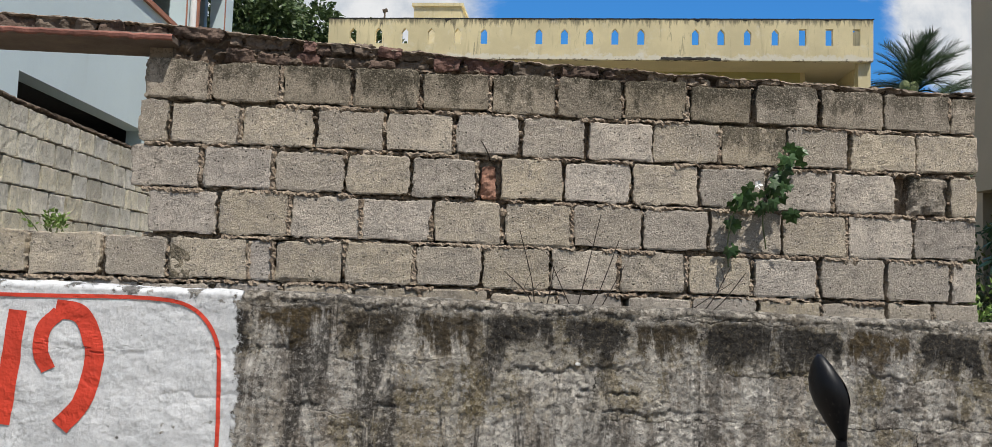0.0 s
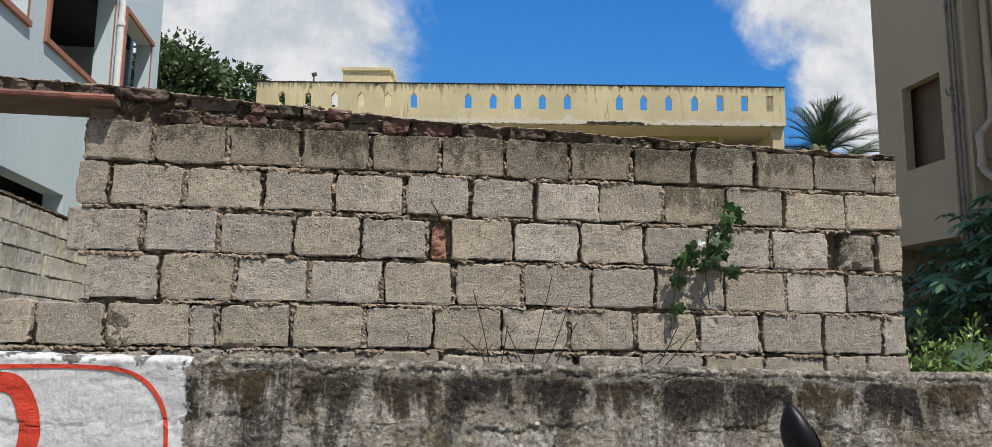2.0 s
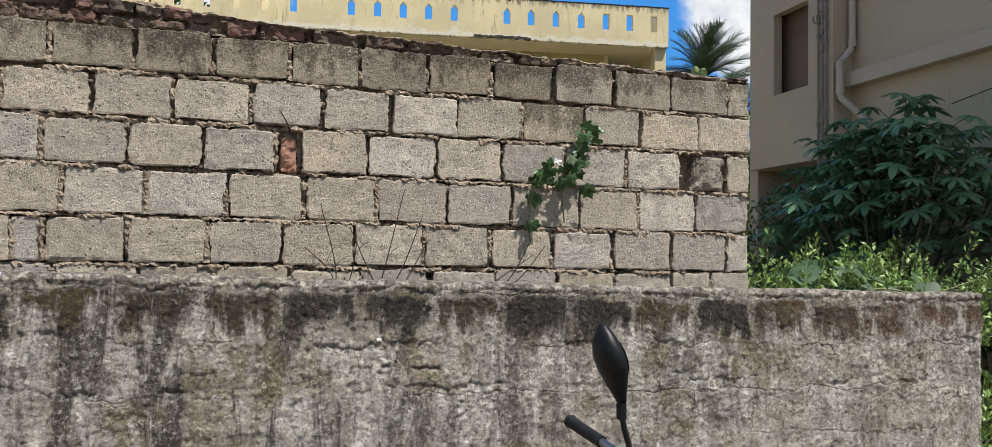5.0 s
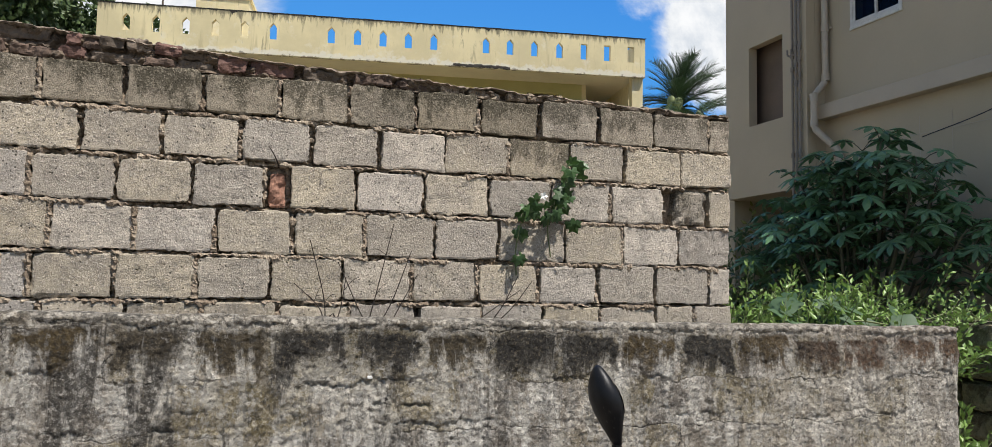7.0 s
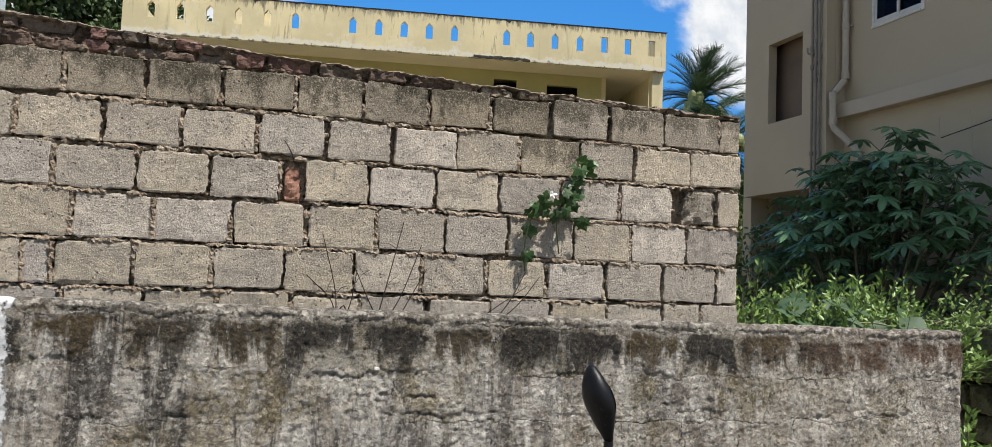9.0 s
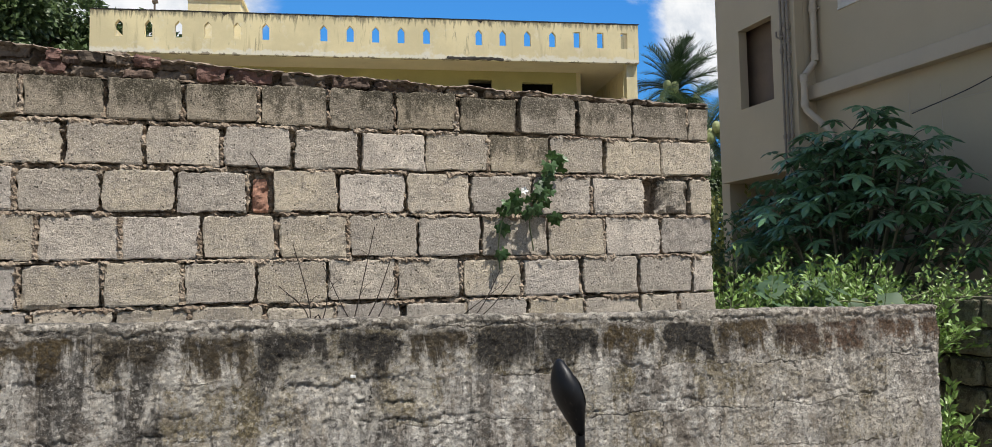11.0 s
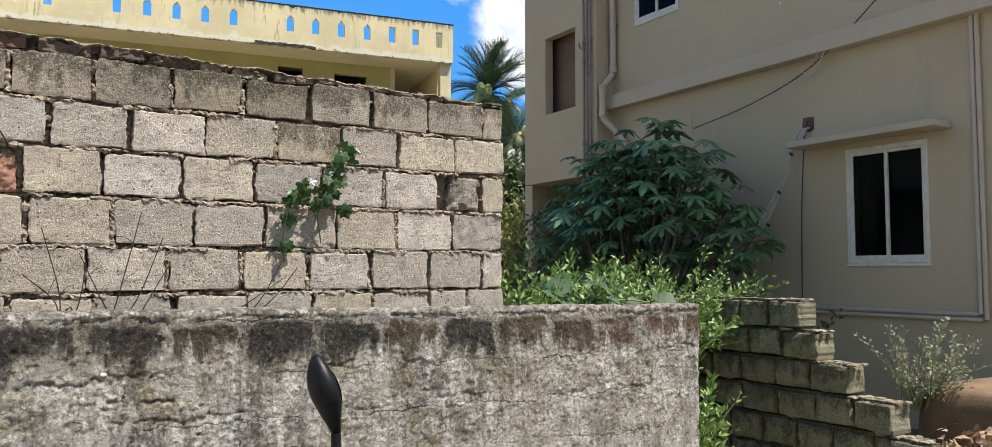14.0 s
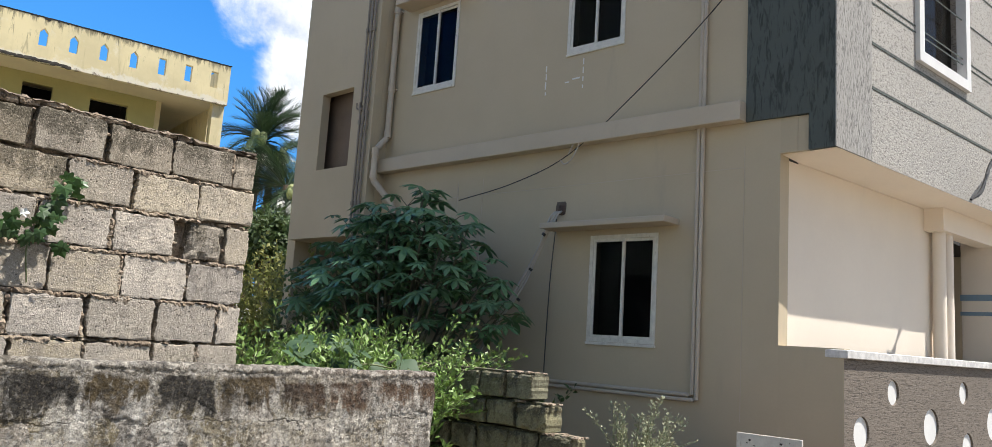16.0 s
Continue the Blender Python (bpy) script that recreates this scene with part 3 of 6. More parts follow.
def rough_block(w, h, d, seed, worn=0.010, nx=15, nz=10, lump=0.004, front_only=True):
    """A cast block with a lumpy face and broken arrises; its front lies at y = 0, its lower left corner at the origin."""
    bm = bmesh.new()
    sx, sz = seed * 3.7, seed * 1.9

    def at(i, j):
        x = (0.0, 0.007, w - 0.007, w)[min(i, 1) if i < 2 else 3 - min(nx - i, 1)] if i < 2 or i > nx - 2 else 0.007 + (w - 0.014) * (i - 1) / (nx - 2)
        z = (0.0, 0.007, h - 0.007, h)[min(j, 1) if j < 2 else 3 - min(nz - j, 1)] if j < 2 or j > nz - 2 else 0.007 + (h - 0.014) * (j - 1) / (nz - 2)
        near = min(x, w - x, z, h - z)
        chip = max(0.0, noise.noise(Vector((x * 14 + sx, z * 14 + sz, seed)))) * 1.6 + 0.25
        r = worn * (0.30 + chip * 1.3)
        y = r * max(0.0, 1 - near / (r * 0.8 + 0.003)) ** 1.5
        y -= lump * wobble(x * 16 + sx, seed * 0.7, z * 16 + sz)
        out = 0.012 * noise.noise(Vector((x * 9 + sx, z * 9 + sz, 4.2))) + 0.009 * noise.noise(Vector((x * 60 + sx, z * 60, 1.2)))
        if i in (0, nx):
            x += out if i else -out
        if j in (0, nz):
            z += out if j else -out
        # round off the corners
        cx, cz = min(x, w - x), min(z, h - z)
        if cx < 0.012 and cz < 0.012:
            s = 0.0022 + 0.007 * max(0.0, noise.noise(Vector((seed, i, j))))
            x += s if i < nx / 2 else -s
            z += s if j < nz / 2 else -s
        return bm.verts.new((x, y, z))

    g = [[at(i, j) for j in range(nz + 1)] for i in range(nx + 1)]
    for i in range(nx):
        for j in range(nz):
            bm.faces.new((g[i][j], g[i + 1][j], g[i + 1][j + 1], g[i][j + 1]))
    rim = [g[i][0] for i in range(nx)] + [g[nx][j] for j in range(nz)] + [g[i][nz] for i in range(nx, 0, -1)] + [g[0][j] for j in range(nz, 0, -1)]
    back = [bm.verts.new((v.co.x, d, v.co.z)) for v in rim]
    for k in range(len(rim)):
        n = (k + 1) % len(rim)
        bm.faces.new((rim[n], rim[k], back[k], back[n]))
    bm.faces.new(back[::-1])
    for f in bm.faces:
        f.smooth = False
    return bm


def stone(bm, cx, cy, cz, w, d, h, seed):
    """One broken stone added to a bmesh."""
    geom = bmesh.ops.create_icosphere(bm, subdivisions=2 if w > 0.09 else 1, radius=1.0)["verts"]
    for v in geom:
        n = v.co.copy()
        k = 1 + 0.24 * noise.noise(n * 1.7 + Vector((seed, 2.0, 0.5))) + 0.12 * noise.noise(n * 4 + Vector((0, seed, 0)))
        p = Vector([math.copysign(abs(c) ** 0.5, c) for c in n])
        v.co = Vector((cx + p.x * w / 2 * k, cy + p.y * d / 2 * k, cz + p.z * h / 2 * k))
    return bm


# ---- ground and sky ----
ground = part("ground", solid((-60, 60, 3.3, 420, -0.4, 0.0)), M_GROUND)
tagged(ground, "earth of the open plot, dark to hold back bounced light", "ground", kind="structure")
road = part("road", solid((-60, 60, -30, 3.3, -0.4, -0.004)), M_ROAD)
tagged(road, "unseen grey-brown lane along the wall, pale to bounce light", "road", kind="structure")
bm = bmesh.new()
bm.faces.new([bm.verts.new(p) for p in ((-700, 0, -20), (1500, 0, -20), (1500, 0, 700), (-700, 0, 700))])
backdrop = part("backdrop", bm, M_SKY)
backdrop.location.y = 400
tagged(backdrop, "deep blue sky with bright white clouds", "sky", kind="structure")


# ---- front plaster wall ----
def plaster_top(x):
    return 1.352 - 0.0125 * (x + 0.9) + 0.007 * noise.noise(Vector((x * 3.1, 0.4, 7.7))) + 0.004 * noise.noise(Vector((x * 17, 1.4, 7.7)))


def step(v, w):
    return min(1.0, max(0.0, v / w + 0.5))


def plaster_y(x, z):
    """The uneven front of the plaster wall: coats of plaster that broke off along the courses, flakes, and a ragged coping rim."""
    N = noise.noise
    y = 3.19 - 0.012 * N(Vector((x * 1.1, z * 1.6, 3.3))) - 0.0045 * wobble(x * 7, 0.3, z * 9, 4)
    under = plaster_top(x) - z
    bare = step(x + 0.96, 0.06)
    full = 0.45 + 0.55 * bare
    for down, seed, keep in ((0.235, 1.0, 0.15), (0.405, 6.0, -0.12)):
        line = down + 0.030 * N(Vector((x * 2.3, seed, 0.5))) + 0.020 * N(Vector((x * 9, seed, 0.5))) + 0.014 * N(Vector((x * 33, seed, 0.5))) + 0.009 * N(Vector((x * 85, seed, 0.5)))
        much = min(1.0, max(0.0, keep + 0.30 + 1.9 * N(Vector((x * 3.7, seed, 3.5)))))
        d = under - line
        y += 0.0050 * full * much * step(d, 0.005) * max(0.0, 1 - max(0.0, d) / 0.05)
        y += 0.010 * full * much * max(0.0, 1 - abs(d) / 0.0042)
    for gx, gz, gw, gh in ((0.515, 0.998, 0.085, 0.007), (0.357, 1.006, 0.022, 0.010), (2.432, 0.885, 0.014, 0.012), (1.62, 0.955, 0.030, 0.006), (-0.42, 0.93, 0.045, 0.007)):
        if abs(x - gx) < gw and abs(z - gz) < 0.05:
            y += 0.020 * max(0.0, 1 - ((x - gx) / gw) ** 2) * max(0.0, 1 - abs(z - gz - 0.012 * N(Vector((x * 40, 3.0, gz)))) / gh)
    flake = N(Vector((x * 8, 6.0, z * 12))) + 0.5 * N(Vector((x * 25, 2.0, z * 34))) + 0.3 * N(Vector((x * 70, 2.0, z * 80)))
    y -= 0.0042 * full * step(flake - 0.12, 0.14)
    y -= 0.0030 * bare * wobble(x * 44, 4.0, z * 52, 2)
    rim = 0.027 + 0.012 * N(Vector((x * 9, 0.7, 2.0))) + 0.016 * N(Vector((x * 31, 0.7, 2.0))) + 0.008 * N(Vector((x * 80, 0.7, 2.0)))
    y -= 0.0060 * full * step(rim - under, 0.005) * min(1.0, max(0.25, 0.7 + 1.5 * N(Vector((x * 4.5, 6.0, 1.0)))))
    y += 0.010 * bare * max(0.0, 1 - abs(under - rim - 0.004) / 0.005) * step(N(Vector((x * 7, 9.0, 1.0))) - 0.05, 0.25)
    return y


def plaster_wall():
    root = thing("wall_1", "weathered plastered compound wall, black-streaked, partly limewashed", "wall", kind="structure")
    xs = np.concatenate([np.linspace(-7, -2.5, 46), np.linspace(-2.494, 3.30, 1060)])
    zs = np.concatenate([[0.0, 0.15, 0.3], np.linspace(0.40, 0.62, 20), np.linspace(0.6245, 0.985, 88)])
    bm = bmesh.new()
    cols = []
    for x in xs:
        top = plaster_top(x)
        end = max(0.0, (x - 3.24) / 0.06)
        col = []
        n = len(zs)
        for z in zs:
            zz = z if z < 0.4 else 0.4 + (z - 0.4) / 0.585 * (top - 0.016 - 0.4)
            jag = 0.030 * end * noise.noise(Vector((0, zz * 9, 3.0))) + 0.012 * end * noise.noise(Vector((1, zz * 30, 3.0)))
            col.append(bm.verts.new((x + jag, plaster_y(x, zz) + 0.02 * end ** 3, zz)))
        for dy, dz in ((0.004, -0.008), (0.013, -0.001), (0.045, 0.004), (0.09, 0.003), (0.125, -0.004), (0.135, -0.03)):
            yy = plaster_y(x, top - 0.016) + dy + (0.01 * end if dy < 0.05 else 0)
            col.append(bm.verts.new((x + 0.02 * end * noise.noise(Vector((dy * 30, 2.0, 1.0))), yy, top + dz + 0.006 * noise.noise(Vector((x * 24, dy * 30, 2.2))))))
        col.append(bm.verts.new((x, 3.325, 0.0)))
        cols.append(col)
    for a, b in zip(cols, cols[1:]):
        for k in range(len(a) - 1):
            f = bm.faces.new((a[k], b[k], b[k + 1], a[k + 1]))
            f.smooth = True
    bm.faces.new(cols[-1])
    bm.faces.new(cols[0][::-1])
    part("plaster", bm, M_PLASTER, root)

    def stroke(name, line, width, label):
        """A brushed band of paint that follows the wall's face."""
        pts = bent(line, 14)
        bm = bmesh.new()
        rows = []
        for i, p in enumerate(pts):
            t = (pts[min(i + 1, len(pts) - 1)] - pts[max(i - 1, 0)]).normalized()
            n = Vector((-t.y, t.x))
            w = width * (1 + 0.10 * noise.noise(Vector((p.x * 19, p.y * 19, 2.0))))
            row = []
            for k in range(-3, 4):
                q = Vector((p.x, p.y)) + n * (w / 2 * k / 3)
                row.append(bm.verts.new((q.x, plaster_y(q.x, q.y) - 0.0035, q.y)))
            rows.append(row)
        for a, b in zip(rows, rows[1:]):
            for k in range(6):
                bm.faces.new((a[k], a[k + 1], b[k + 1], b[k]))
        bmesh.ops.recalc_face_normals(bm, faces=bm.faces)
        ob = part(name, bm, M_RED, root, label)
        return ob

    stroke("painted_border", [(x, z, 0) for x, z in ((-4.0, 1.325), (-3.0, 1.318), (-1.87, 1.312), (-1.47, 1.316), (-1.29, 1.312), (-1.19, 1.295), (-1.12, 1.25), (-1.072, 1.18), (-1.052, 1.10), (-1.045, 0.97), (-1.04, 0.77), (-1.04, 0.5))], 0.015, "thin red painted border line with a rounded corner")
    stroke("painted_bar", [(-1.800, 1.255, 0), (-1.815, 1.04, 0), (-1.835, 0.83, 0)], 0.066, "upright red painted bar")
    stroke("painted_bar", [(-1.665, 1.265, 0), (-1.570, 1.245, 0), (-1.520, 1.15, 0), (-1.512, 1.06, 0), (-1.545, 0.92, 0), (-1.620, 0.825, 0)], 0.070, "red painted bar")
    stroke("painted_bar", [(-1.650, 1.25, 0), (-1.700, 1.19, 0), (-1.705, 1.10, 0), (-1.675, 1.035, 0)], 0.055, "short red painted bar")
    bm = bmesh.new()
    stone(bm, 0.327, plaster_y(0.327, 1.11) - 0.002, 1.11, 0.026, 0.012, 0.014, 4.0)
    part("lime_chip", bm, M_WHITE, root, "white chip of lime stuck to the wall")
    return root


plaster_wall()


# ---- block wall behind it ----
FACE = 4.06
COURSES = [  # lower edge, upper edge, joints from one end to the other
    (2.270, 2.465, (-1.726, -1.397, -1.05, -0.705, -0.357, -0.008, 0.332, 0.671, 1.011, 1.351, 1.705, 2.048, 2.405, 2.547)),
    (2.055, 2.250, (-1.746, -1.59, -1.237, -0.877, -0.531, -0.182, 0.151, 0.491, 0.834, 1.181, 1.531, 1.868, 2.222, 2.559)),
    (1.832, 2.035, (-1.766, -1.422, -1.069, -0.718, -0.388, -0.062, 0.053, 0.375, 0.725, 1.076, 1.423, 1.781, 2.118, 2.402, 2.557)),
    (1.605, 1.812, (-1.672, -1.329, -0.979, -0.628, -0.279, 0.079, 0.428, 0.784, 1.128, 1.508, 1.853, 2.204, 2.555)),
    (1.385, 1.585, (-4.00, -3.60, -3.25, -2.90, -2.56, -2.218, -1.866, -1.553, -1.164, -1.05, -0.702, -0.359, -0.018, 0.322, 0.669, 1.017, 1.355, 1.703, 2.061, 2.406, 2.553)),
    (1.165, 1.367, (-4.00, -3.75, -3.40, -3.05, -2.70, -2.36, -2.02, -1.68, -1.34, -1.00, -0.66, -0.32, 0.02, 0.36, 0.70, 1.04, 1.38, 1.72, 2.06, 2.31, 2.56)),
]
COURSES.append((0.945, 1.147, COURSES[4][2]))


def cap_top(x):
    """The broken upper edge of the wall, falling from the lintel to the free end."""
    xs = (-4.1, -2.43, -1.58, -0.89, -0.06, 0.72, 1.72, 2.55)
    zs = (2.67, 2.665, 2.645, 2.595, 2.552, 2.530, 2.502, 2.482)
    return float(np.interp(x, xs, zs))


def block_wall():
    root = thing("wall_2", "unfinished wall of rough grey concrete blocks with open mortar joints", "wall", kind="structure")
    # inner core and mortar, a little behind the blocks
    part("core", solid((-1.64, 2.52, 4.135, 4.25, 0.0, 2.44), (-4.0, -1.64, 4.135, 4.25, 0.0, 1.575)), M_MORTAR, root)

    def mortar_sheet(x0, x1, z0, z1):
        nx, nz = int((x1 - x0) / 0.011), int((z1 - z0) / 0.011)
        bm = bmesh.new()
        g = []
        for i in range(nx + 1):
            col = []
            for j in range(nz + 1):
                x, z = x0 + (x1 - x0) * i / nx, z0 + (z1 - z0) * j / nz
                y = FACE + 0.052 - 0.030 * wobble(x * 22, 8.7, z * 30, 3)
                y = min(max(y, FACE + 0.022), FACE + 0.070)
                if 2.115 < x < 2.205 and 1.835 < z < 2.03:
                    y = FACE + 0.070
                col.append(bm.verts.new((x, y, z)))
            g.append(col)
        for i in range(nx):
            for j in range(nz):
                bm.faces.new((g[i][j], g[i + 1][j], g[i + 1][j + 1], g[i][j + 1]))
        return part("mortar", bm, M_MORTAR, root, "sandy brown mortar deep in the joints")

    def bead(a, b, at, lie, seed, fill):
        """Mortar squeezed out of one joint: a lumpy ragged ridge, missing where it fell out; lie: along x, or upright."""
        bm = bmesh.new()
        crumble = random.Random(int(seed * 10))
        n = max(3, int((b - a) / 0.0062))
        rows = []
        for i in range(n + 1):
            t = a + (b - a) * i / n
            q = Vector((t, at, 0.0)) if lie else Vector((at, t, 5.0))
            there = noise.noise(Vector((q.x * 5.5, q.y * 5.5, seed))) + 0.45 * noise.noise(Vector((q.x * 19, q.y * 19, seed + 3))) + fill
            sunk = 0.045 * min(1.0, max(0.0, 0.5 - there * 4.0))
            lump = 0.5 + 0.5 * noise.noise(Vector((q.x * 47, q.y * 47, seed))) + 0.35 * noise.noise(Vector((q.x * 110, q.y * 110, seed)))
            up = (0.008 if lie else 0.016) * (0.6 + 0.8 * noise.noise(Vector((q.x * 33, q.y * 33, seed + 8))))
            down = (0.018 + 0.020 * noise.noise(Vector((q.x * 14, q.y * 14, seed + 5))) + 0.012 * noise.noise(Vector((q.x * 61, q.y * 61, seed + 5)))) if lie else 0.016 + 0.012 * noise.noise(Vector((q.x * 29, q.y * 29, seed + 5)))
            front = -0.009 - 0.009 * lump
            mid = (up - down) / 2
            row = []
            for line, (off, y) in enumerate(((up * 0.8, 0.055), (up, 0.012), (up * 0.75, front * 0.35), (mid * 0.7, front), (-down * 0.62, front * 0.92), (-down, -0.0065), (-down * 0.9, 0.055))):
                y += sunk + 0.010 * noise.noise(Vector((q.x * 70, q.y * 70, line * 3.1 + seed)))
                off += 0.009 * noise.noise(Vector((q.x * 58, q.y * 58, line * 5.3 - seed))) + crumble.uniform(-0.001, 0.001)
                row.append(bm.verts.new((t, FACE + y, at + off) if lie else (at + off, FACE + y, t)))
            rows.append(row)
        for p, q in zip(rows, rows[1:]):
            for k in range(6):
                bm.faces.new((p[k], p[k + 1], q[k + 1], q[k]))
        bmesh.ops.recalc_face_normals(bm, faces=bm.faces)
        return part("mortar", bm, M_MORTAR, root, "sandy mortar squeezed from a joint")

    mortar_sheet(-1.655, 2.535, 1.17, 2.47)
    mortar_sheet(-4.0, -1.655, 1.17, 1.572)
    chance = random.Random(41)
    for c, (z0, z1, joints) in enumerate(COURSES[:6]):
        lo = -1.70 if c < 4 else joints[0] + 0.02
        bead(lo, 2.535, z0 - 0.0065, True, 3.3 * c + 0.7, 0.18)
        for n, x in enumerate(joints[1:-1]):
            if c == 2 and n == 11:
                continue
            bead(z0 + 0.004, z1 - 0.006, x, False, 9.1 * c + 1.7 * n, chance.choice((-0.4, -0.1, 0.2, 0.4)))
    rng = random.Random(5)
    for c, (z0, z1, joints) in enumerate(COURSES):
        for n, (a, b) in enumerate(zip(joints, joints[1:])):
            gap = 0.0065 + 0.0085 * rng.random()
            w, h = b - a - 2 * gap, z1 - z0 + 0.006 - 0.018 * rng.random()
            x0, zz = a + gap, z0 + 0.006 * rng.random()
            if c == 2 and n == 5:
                bm = rough_block(0.076, 0.170, 0.08, 90, 0.008, 9, 16, 0.020)
                bl = part("brick", bm, M_BRICK_PALE, root, "broken red clay brick set in the gap")
                bl.location = (a + 0.018, FACE + 0.012, z0 + 0.002)
                continue
            worn = 0.0030 + 0.004 * rng.random() ** 3
            if c == 2 and n == 12:
                x0, w, worn = a + 0.070, w - 0.065, 0.030
            if c == 4 and abs(a + 1.05) < 0.01:
                worn = 0.014
            mat_here = M_BLOCK
            if c == 0:
                mat_here = M_BLOCK_STAINED if x0 > 1.3 or (-0.1 < x0 < 0.3) or x0 < -1.3 else M_BLOCK_WORN
            elif c == 1 and rng.random() < 0.22:
                mat_here = M_BLOCK_STAINED
            if worn == 0.030:
                mat_here = M_BLOCK_STAINED
            nx = max(6, int(w / 0.013))
            bl = part("block", rough_block(w, h, 0.10, 10 + c * 30 + n, worn, nx, 16, 0.009 if worn == 0.030 else 0.0022 + 0.0026 * rng.random()), mat_here, root)
            bl.location = (x0, FACE - 0.007 - 0.006 * rng.random(), zz)
            bl.rotation_euler = (radians(rng.uniform(-1.0, 1.0)), radians(rng.uniform(-0.9, 0.9)), radians(rng.uniform(-0.8, 0.8)))
    # crumbs of mortar along the joints
    crumbs = bmesh.new()
    shapes = random.Random(77)
    for z0, z1, joints in COURSES[:6]:
        lo, hi = joints[0], joints[-1]
        for k in range(int((hi - lo) * 16)):
            if k % 4 == 0:
                px, pz = shapes.choice(joints[1:-1]) + shapes.uniform(-0.010, 0.010), shapes.uniform(z0, z1)
            else:
                px, pz = shapes.uniform(lo, hi), z0 - 0.010 + shapes.uniform(-0.010, 0.010)
            if noise.noise(Vector((px * 1.9, pz * 3.0, 6.0))) < -0.12:
                continue
            r = shapes.uniform(0.009, 0.026)
            geom = bmesh.ops.create_icosphere(crumbs, subdivisions=1, radius=0.5)["verts"]
            for v in geom:
                n = v.co * (1 + 0.5 * noise.noise(v.co * 4 + Vector((k, px, pz))))
                v.co = Vector((px + n.x * r * 1.7, FACE + 0.010 + n.y * r, pz + n.z * r * 0.8))
    tagged(part("mortar_crumbs", crumbs, M_MORTAR, root), kind="stuff")
    # flat patch of cement smeared on the sill course
    bm = bmesh.new()
    g = [[bm.verts.new((-1.545 + 0.012 * i + 0.02 * noise.noise(Vector((j * 0.4, 1, i * 0.1))), FACE - 0.012 - 0.004 * wobble(i * 0.3, 1, j * 0.3), 1.385 + 0.016 * j * (1 - 0.035 * i))) for j in range(12)] for i in range(9)]
    for i in range(8):
        for j in range(11):
            bm.faces.new((g[i][j], g[i + 1][j], g[i + 1][j + 1], g[i][j + 1]))
    part("cement_patch", bm, M_BLOCK_STAINED, root, "smeared cement patch")
    # broken stones and bricks bedded on top, in dark crumbling mortar
    bm = bmesh.new()
    cols = []
    for i in range(560):
        x = -3.9 + 6.44 * i / 559
        lo, hi = (2.575 if x < -1.60 else 2.462), cap_top(x) - 0.008
        cols.append([bm.verts.new((x, max(FACE - 0.006, FACE + 0.030 - 0.045 * wobble(x * 19, 3.7, (lo + (hi - lo) * j / 12) * 24, 4)), lo + (hi - lo) * j / 12)) for j in range(13)])
    for a, b in zip(cols, cols[1:]):
        for j in range(12):
            bm.faces.new((a[j], b[j], b[j + 1], a[j + 1]))
    part("rubble_mortar", bm, M_COPING, root, "crumbling brown mortar between the stones")
    rng = random.Random(11)
    x = -2.95
    while x < 2.50:
        base, top = (2.575 if x < -1.60 else 2.468), cap_top(x)
        room = top - base
        rows = 2 if room > 0.105 else 1
        w = rng.uniform(0.13, 0.27) if room > 0.055 else rng.uniform(0.06, 0.16)
        shift = 0.0
        for r in range(rows):
            hh = room / rows
            pieces = 1 if r == 0 or rng.random() < 0.3 else 2
            for piece in range(pieces):
                ww = w / pieces * rng.uniform(0.82, 0.96)
                bm = rough_block(ww, max(0.016, hh * rng.uniform(0.70, 0.90)), 0.11, rng.random() * 60, 0.008, max(5, int(ww / 0.009)), max(4, int(hh / 0.008)), 0.020)
                pick = rng.random()
                mat_here = M_BRICK if (pick < 0.42 and -1.0 < x < 0.35) else (M_RUBBLE if pick < 0.55 else M_RUBBLE_GREY)
                if x > 0.7:
                    mat_here = M_RUBBLE_GREY if pick < 0.3 else M_MORTAR
                st = part("stone", bm, mat_here, root)
                st.location = (x + w / pieces * piece + shift, FACE + rng.uniform(-0.010, 0.020), base + hh * r + rng.uniform(0.002, 0.010))
                st.rotation_euler = (0, radians(rng.uniform(-4, 4) + 1.5), radians(rng.uniform(-4, 4)))
            shift += rng.uniform(-0.05, 0.05)
        x += w
    # crust of mortar over the stones
    bm = bmesh.new()
    cols = []
    for i in range(1000):
        x = -4.0 + 6.55 * i / 999
        t = cap_top(x) + 0.012 * noise.noise(Vector((x * 5, 3.0, 1.0))) + 0.007 * wobble(x * 21, 2.0, 0.5)
        hang = 0.012 + 0.020 * max(0.0, noise.noise(Vector((x * 9, 1.0, 8.0)))) + 0.010 * noise.noise(Vector((x * 38, 1.0, 8.0)))
        front = -0.014 * max(0.0, 0.4 + noise.noise(Vector((x * 6, 5.0, 2.0)))) - 0.008 * noise.noise(Vector((x * 31, 5.0, 2.0)))
        col = []
        for k, (dy, dz) in enumerate(((0.07, -hang), (front + 0.012, -hang), (front, -hang * 0.6), (front + 0.004, -0.004), (0.03, 0.004), (0.07, 0.007), (0.13, 0.0), (0.18, -0.03), (0.19, -0.1))):
            jit = 0.006 * noise.noise(Vector((x * 45, k * 1.7, 4.4)))
            col.append(bm.verts.new((x, FACE + dy + jit, t + dz + 0.6 * jit)))
        cols.append(col)
    for a, b in zip(cols, cols[1:]):
        for k in range(8):
            bm.faces.new((a[k], b[k], b[k + 1], a[k + 1]))
    part("coping_crust", bm, M_CRUST, root, "crumbled mortar crust along the top")
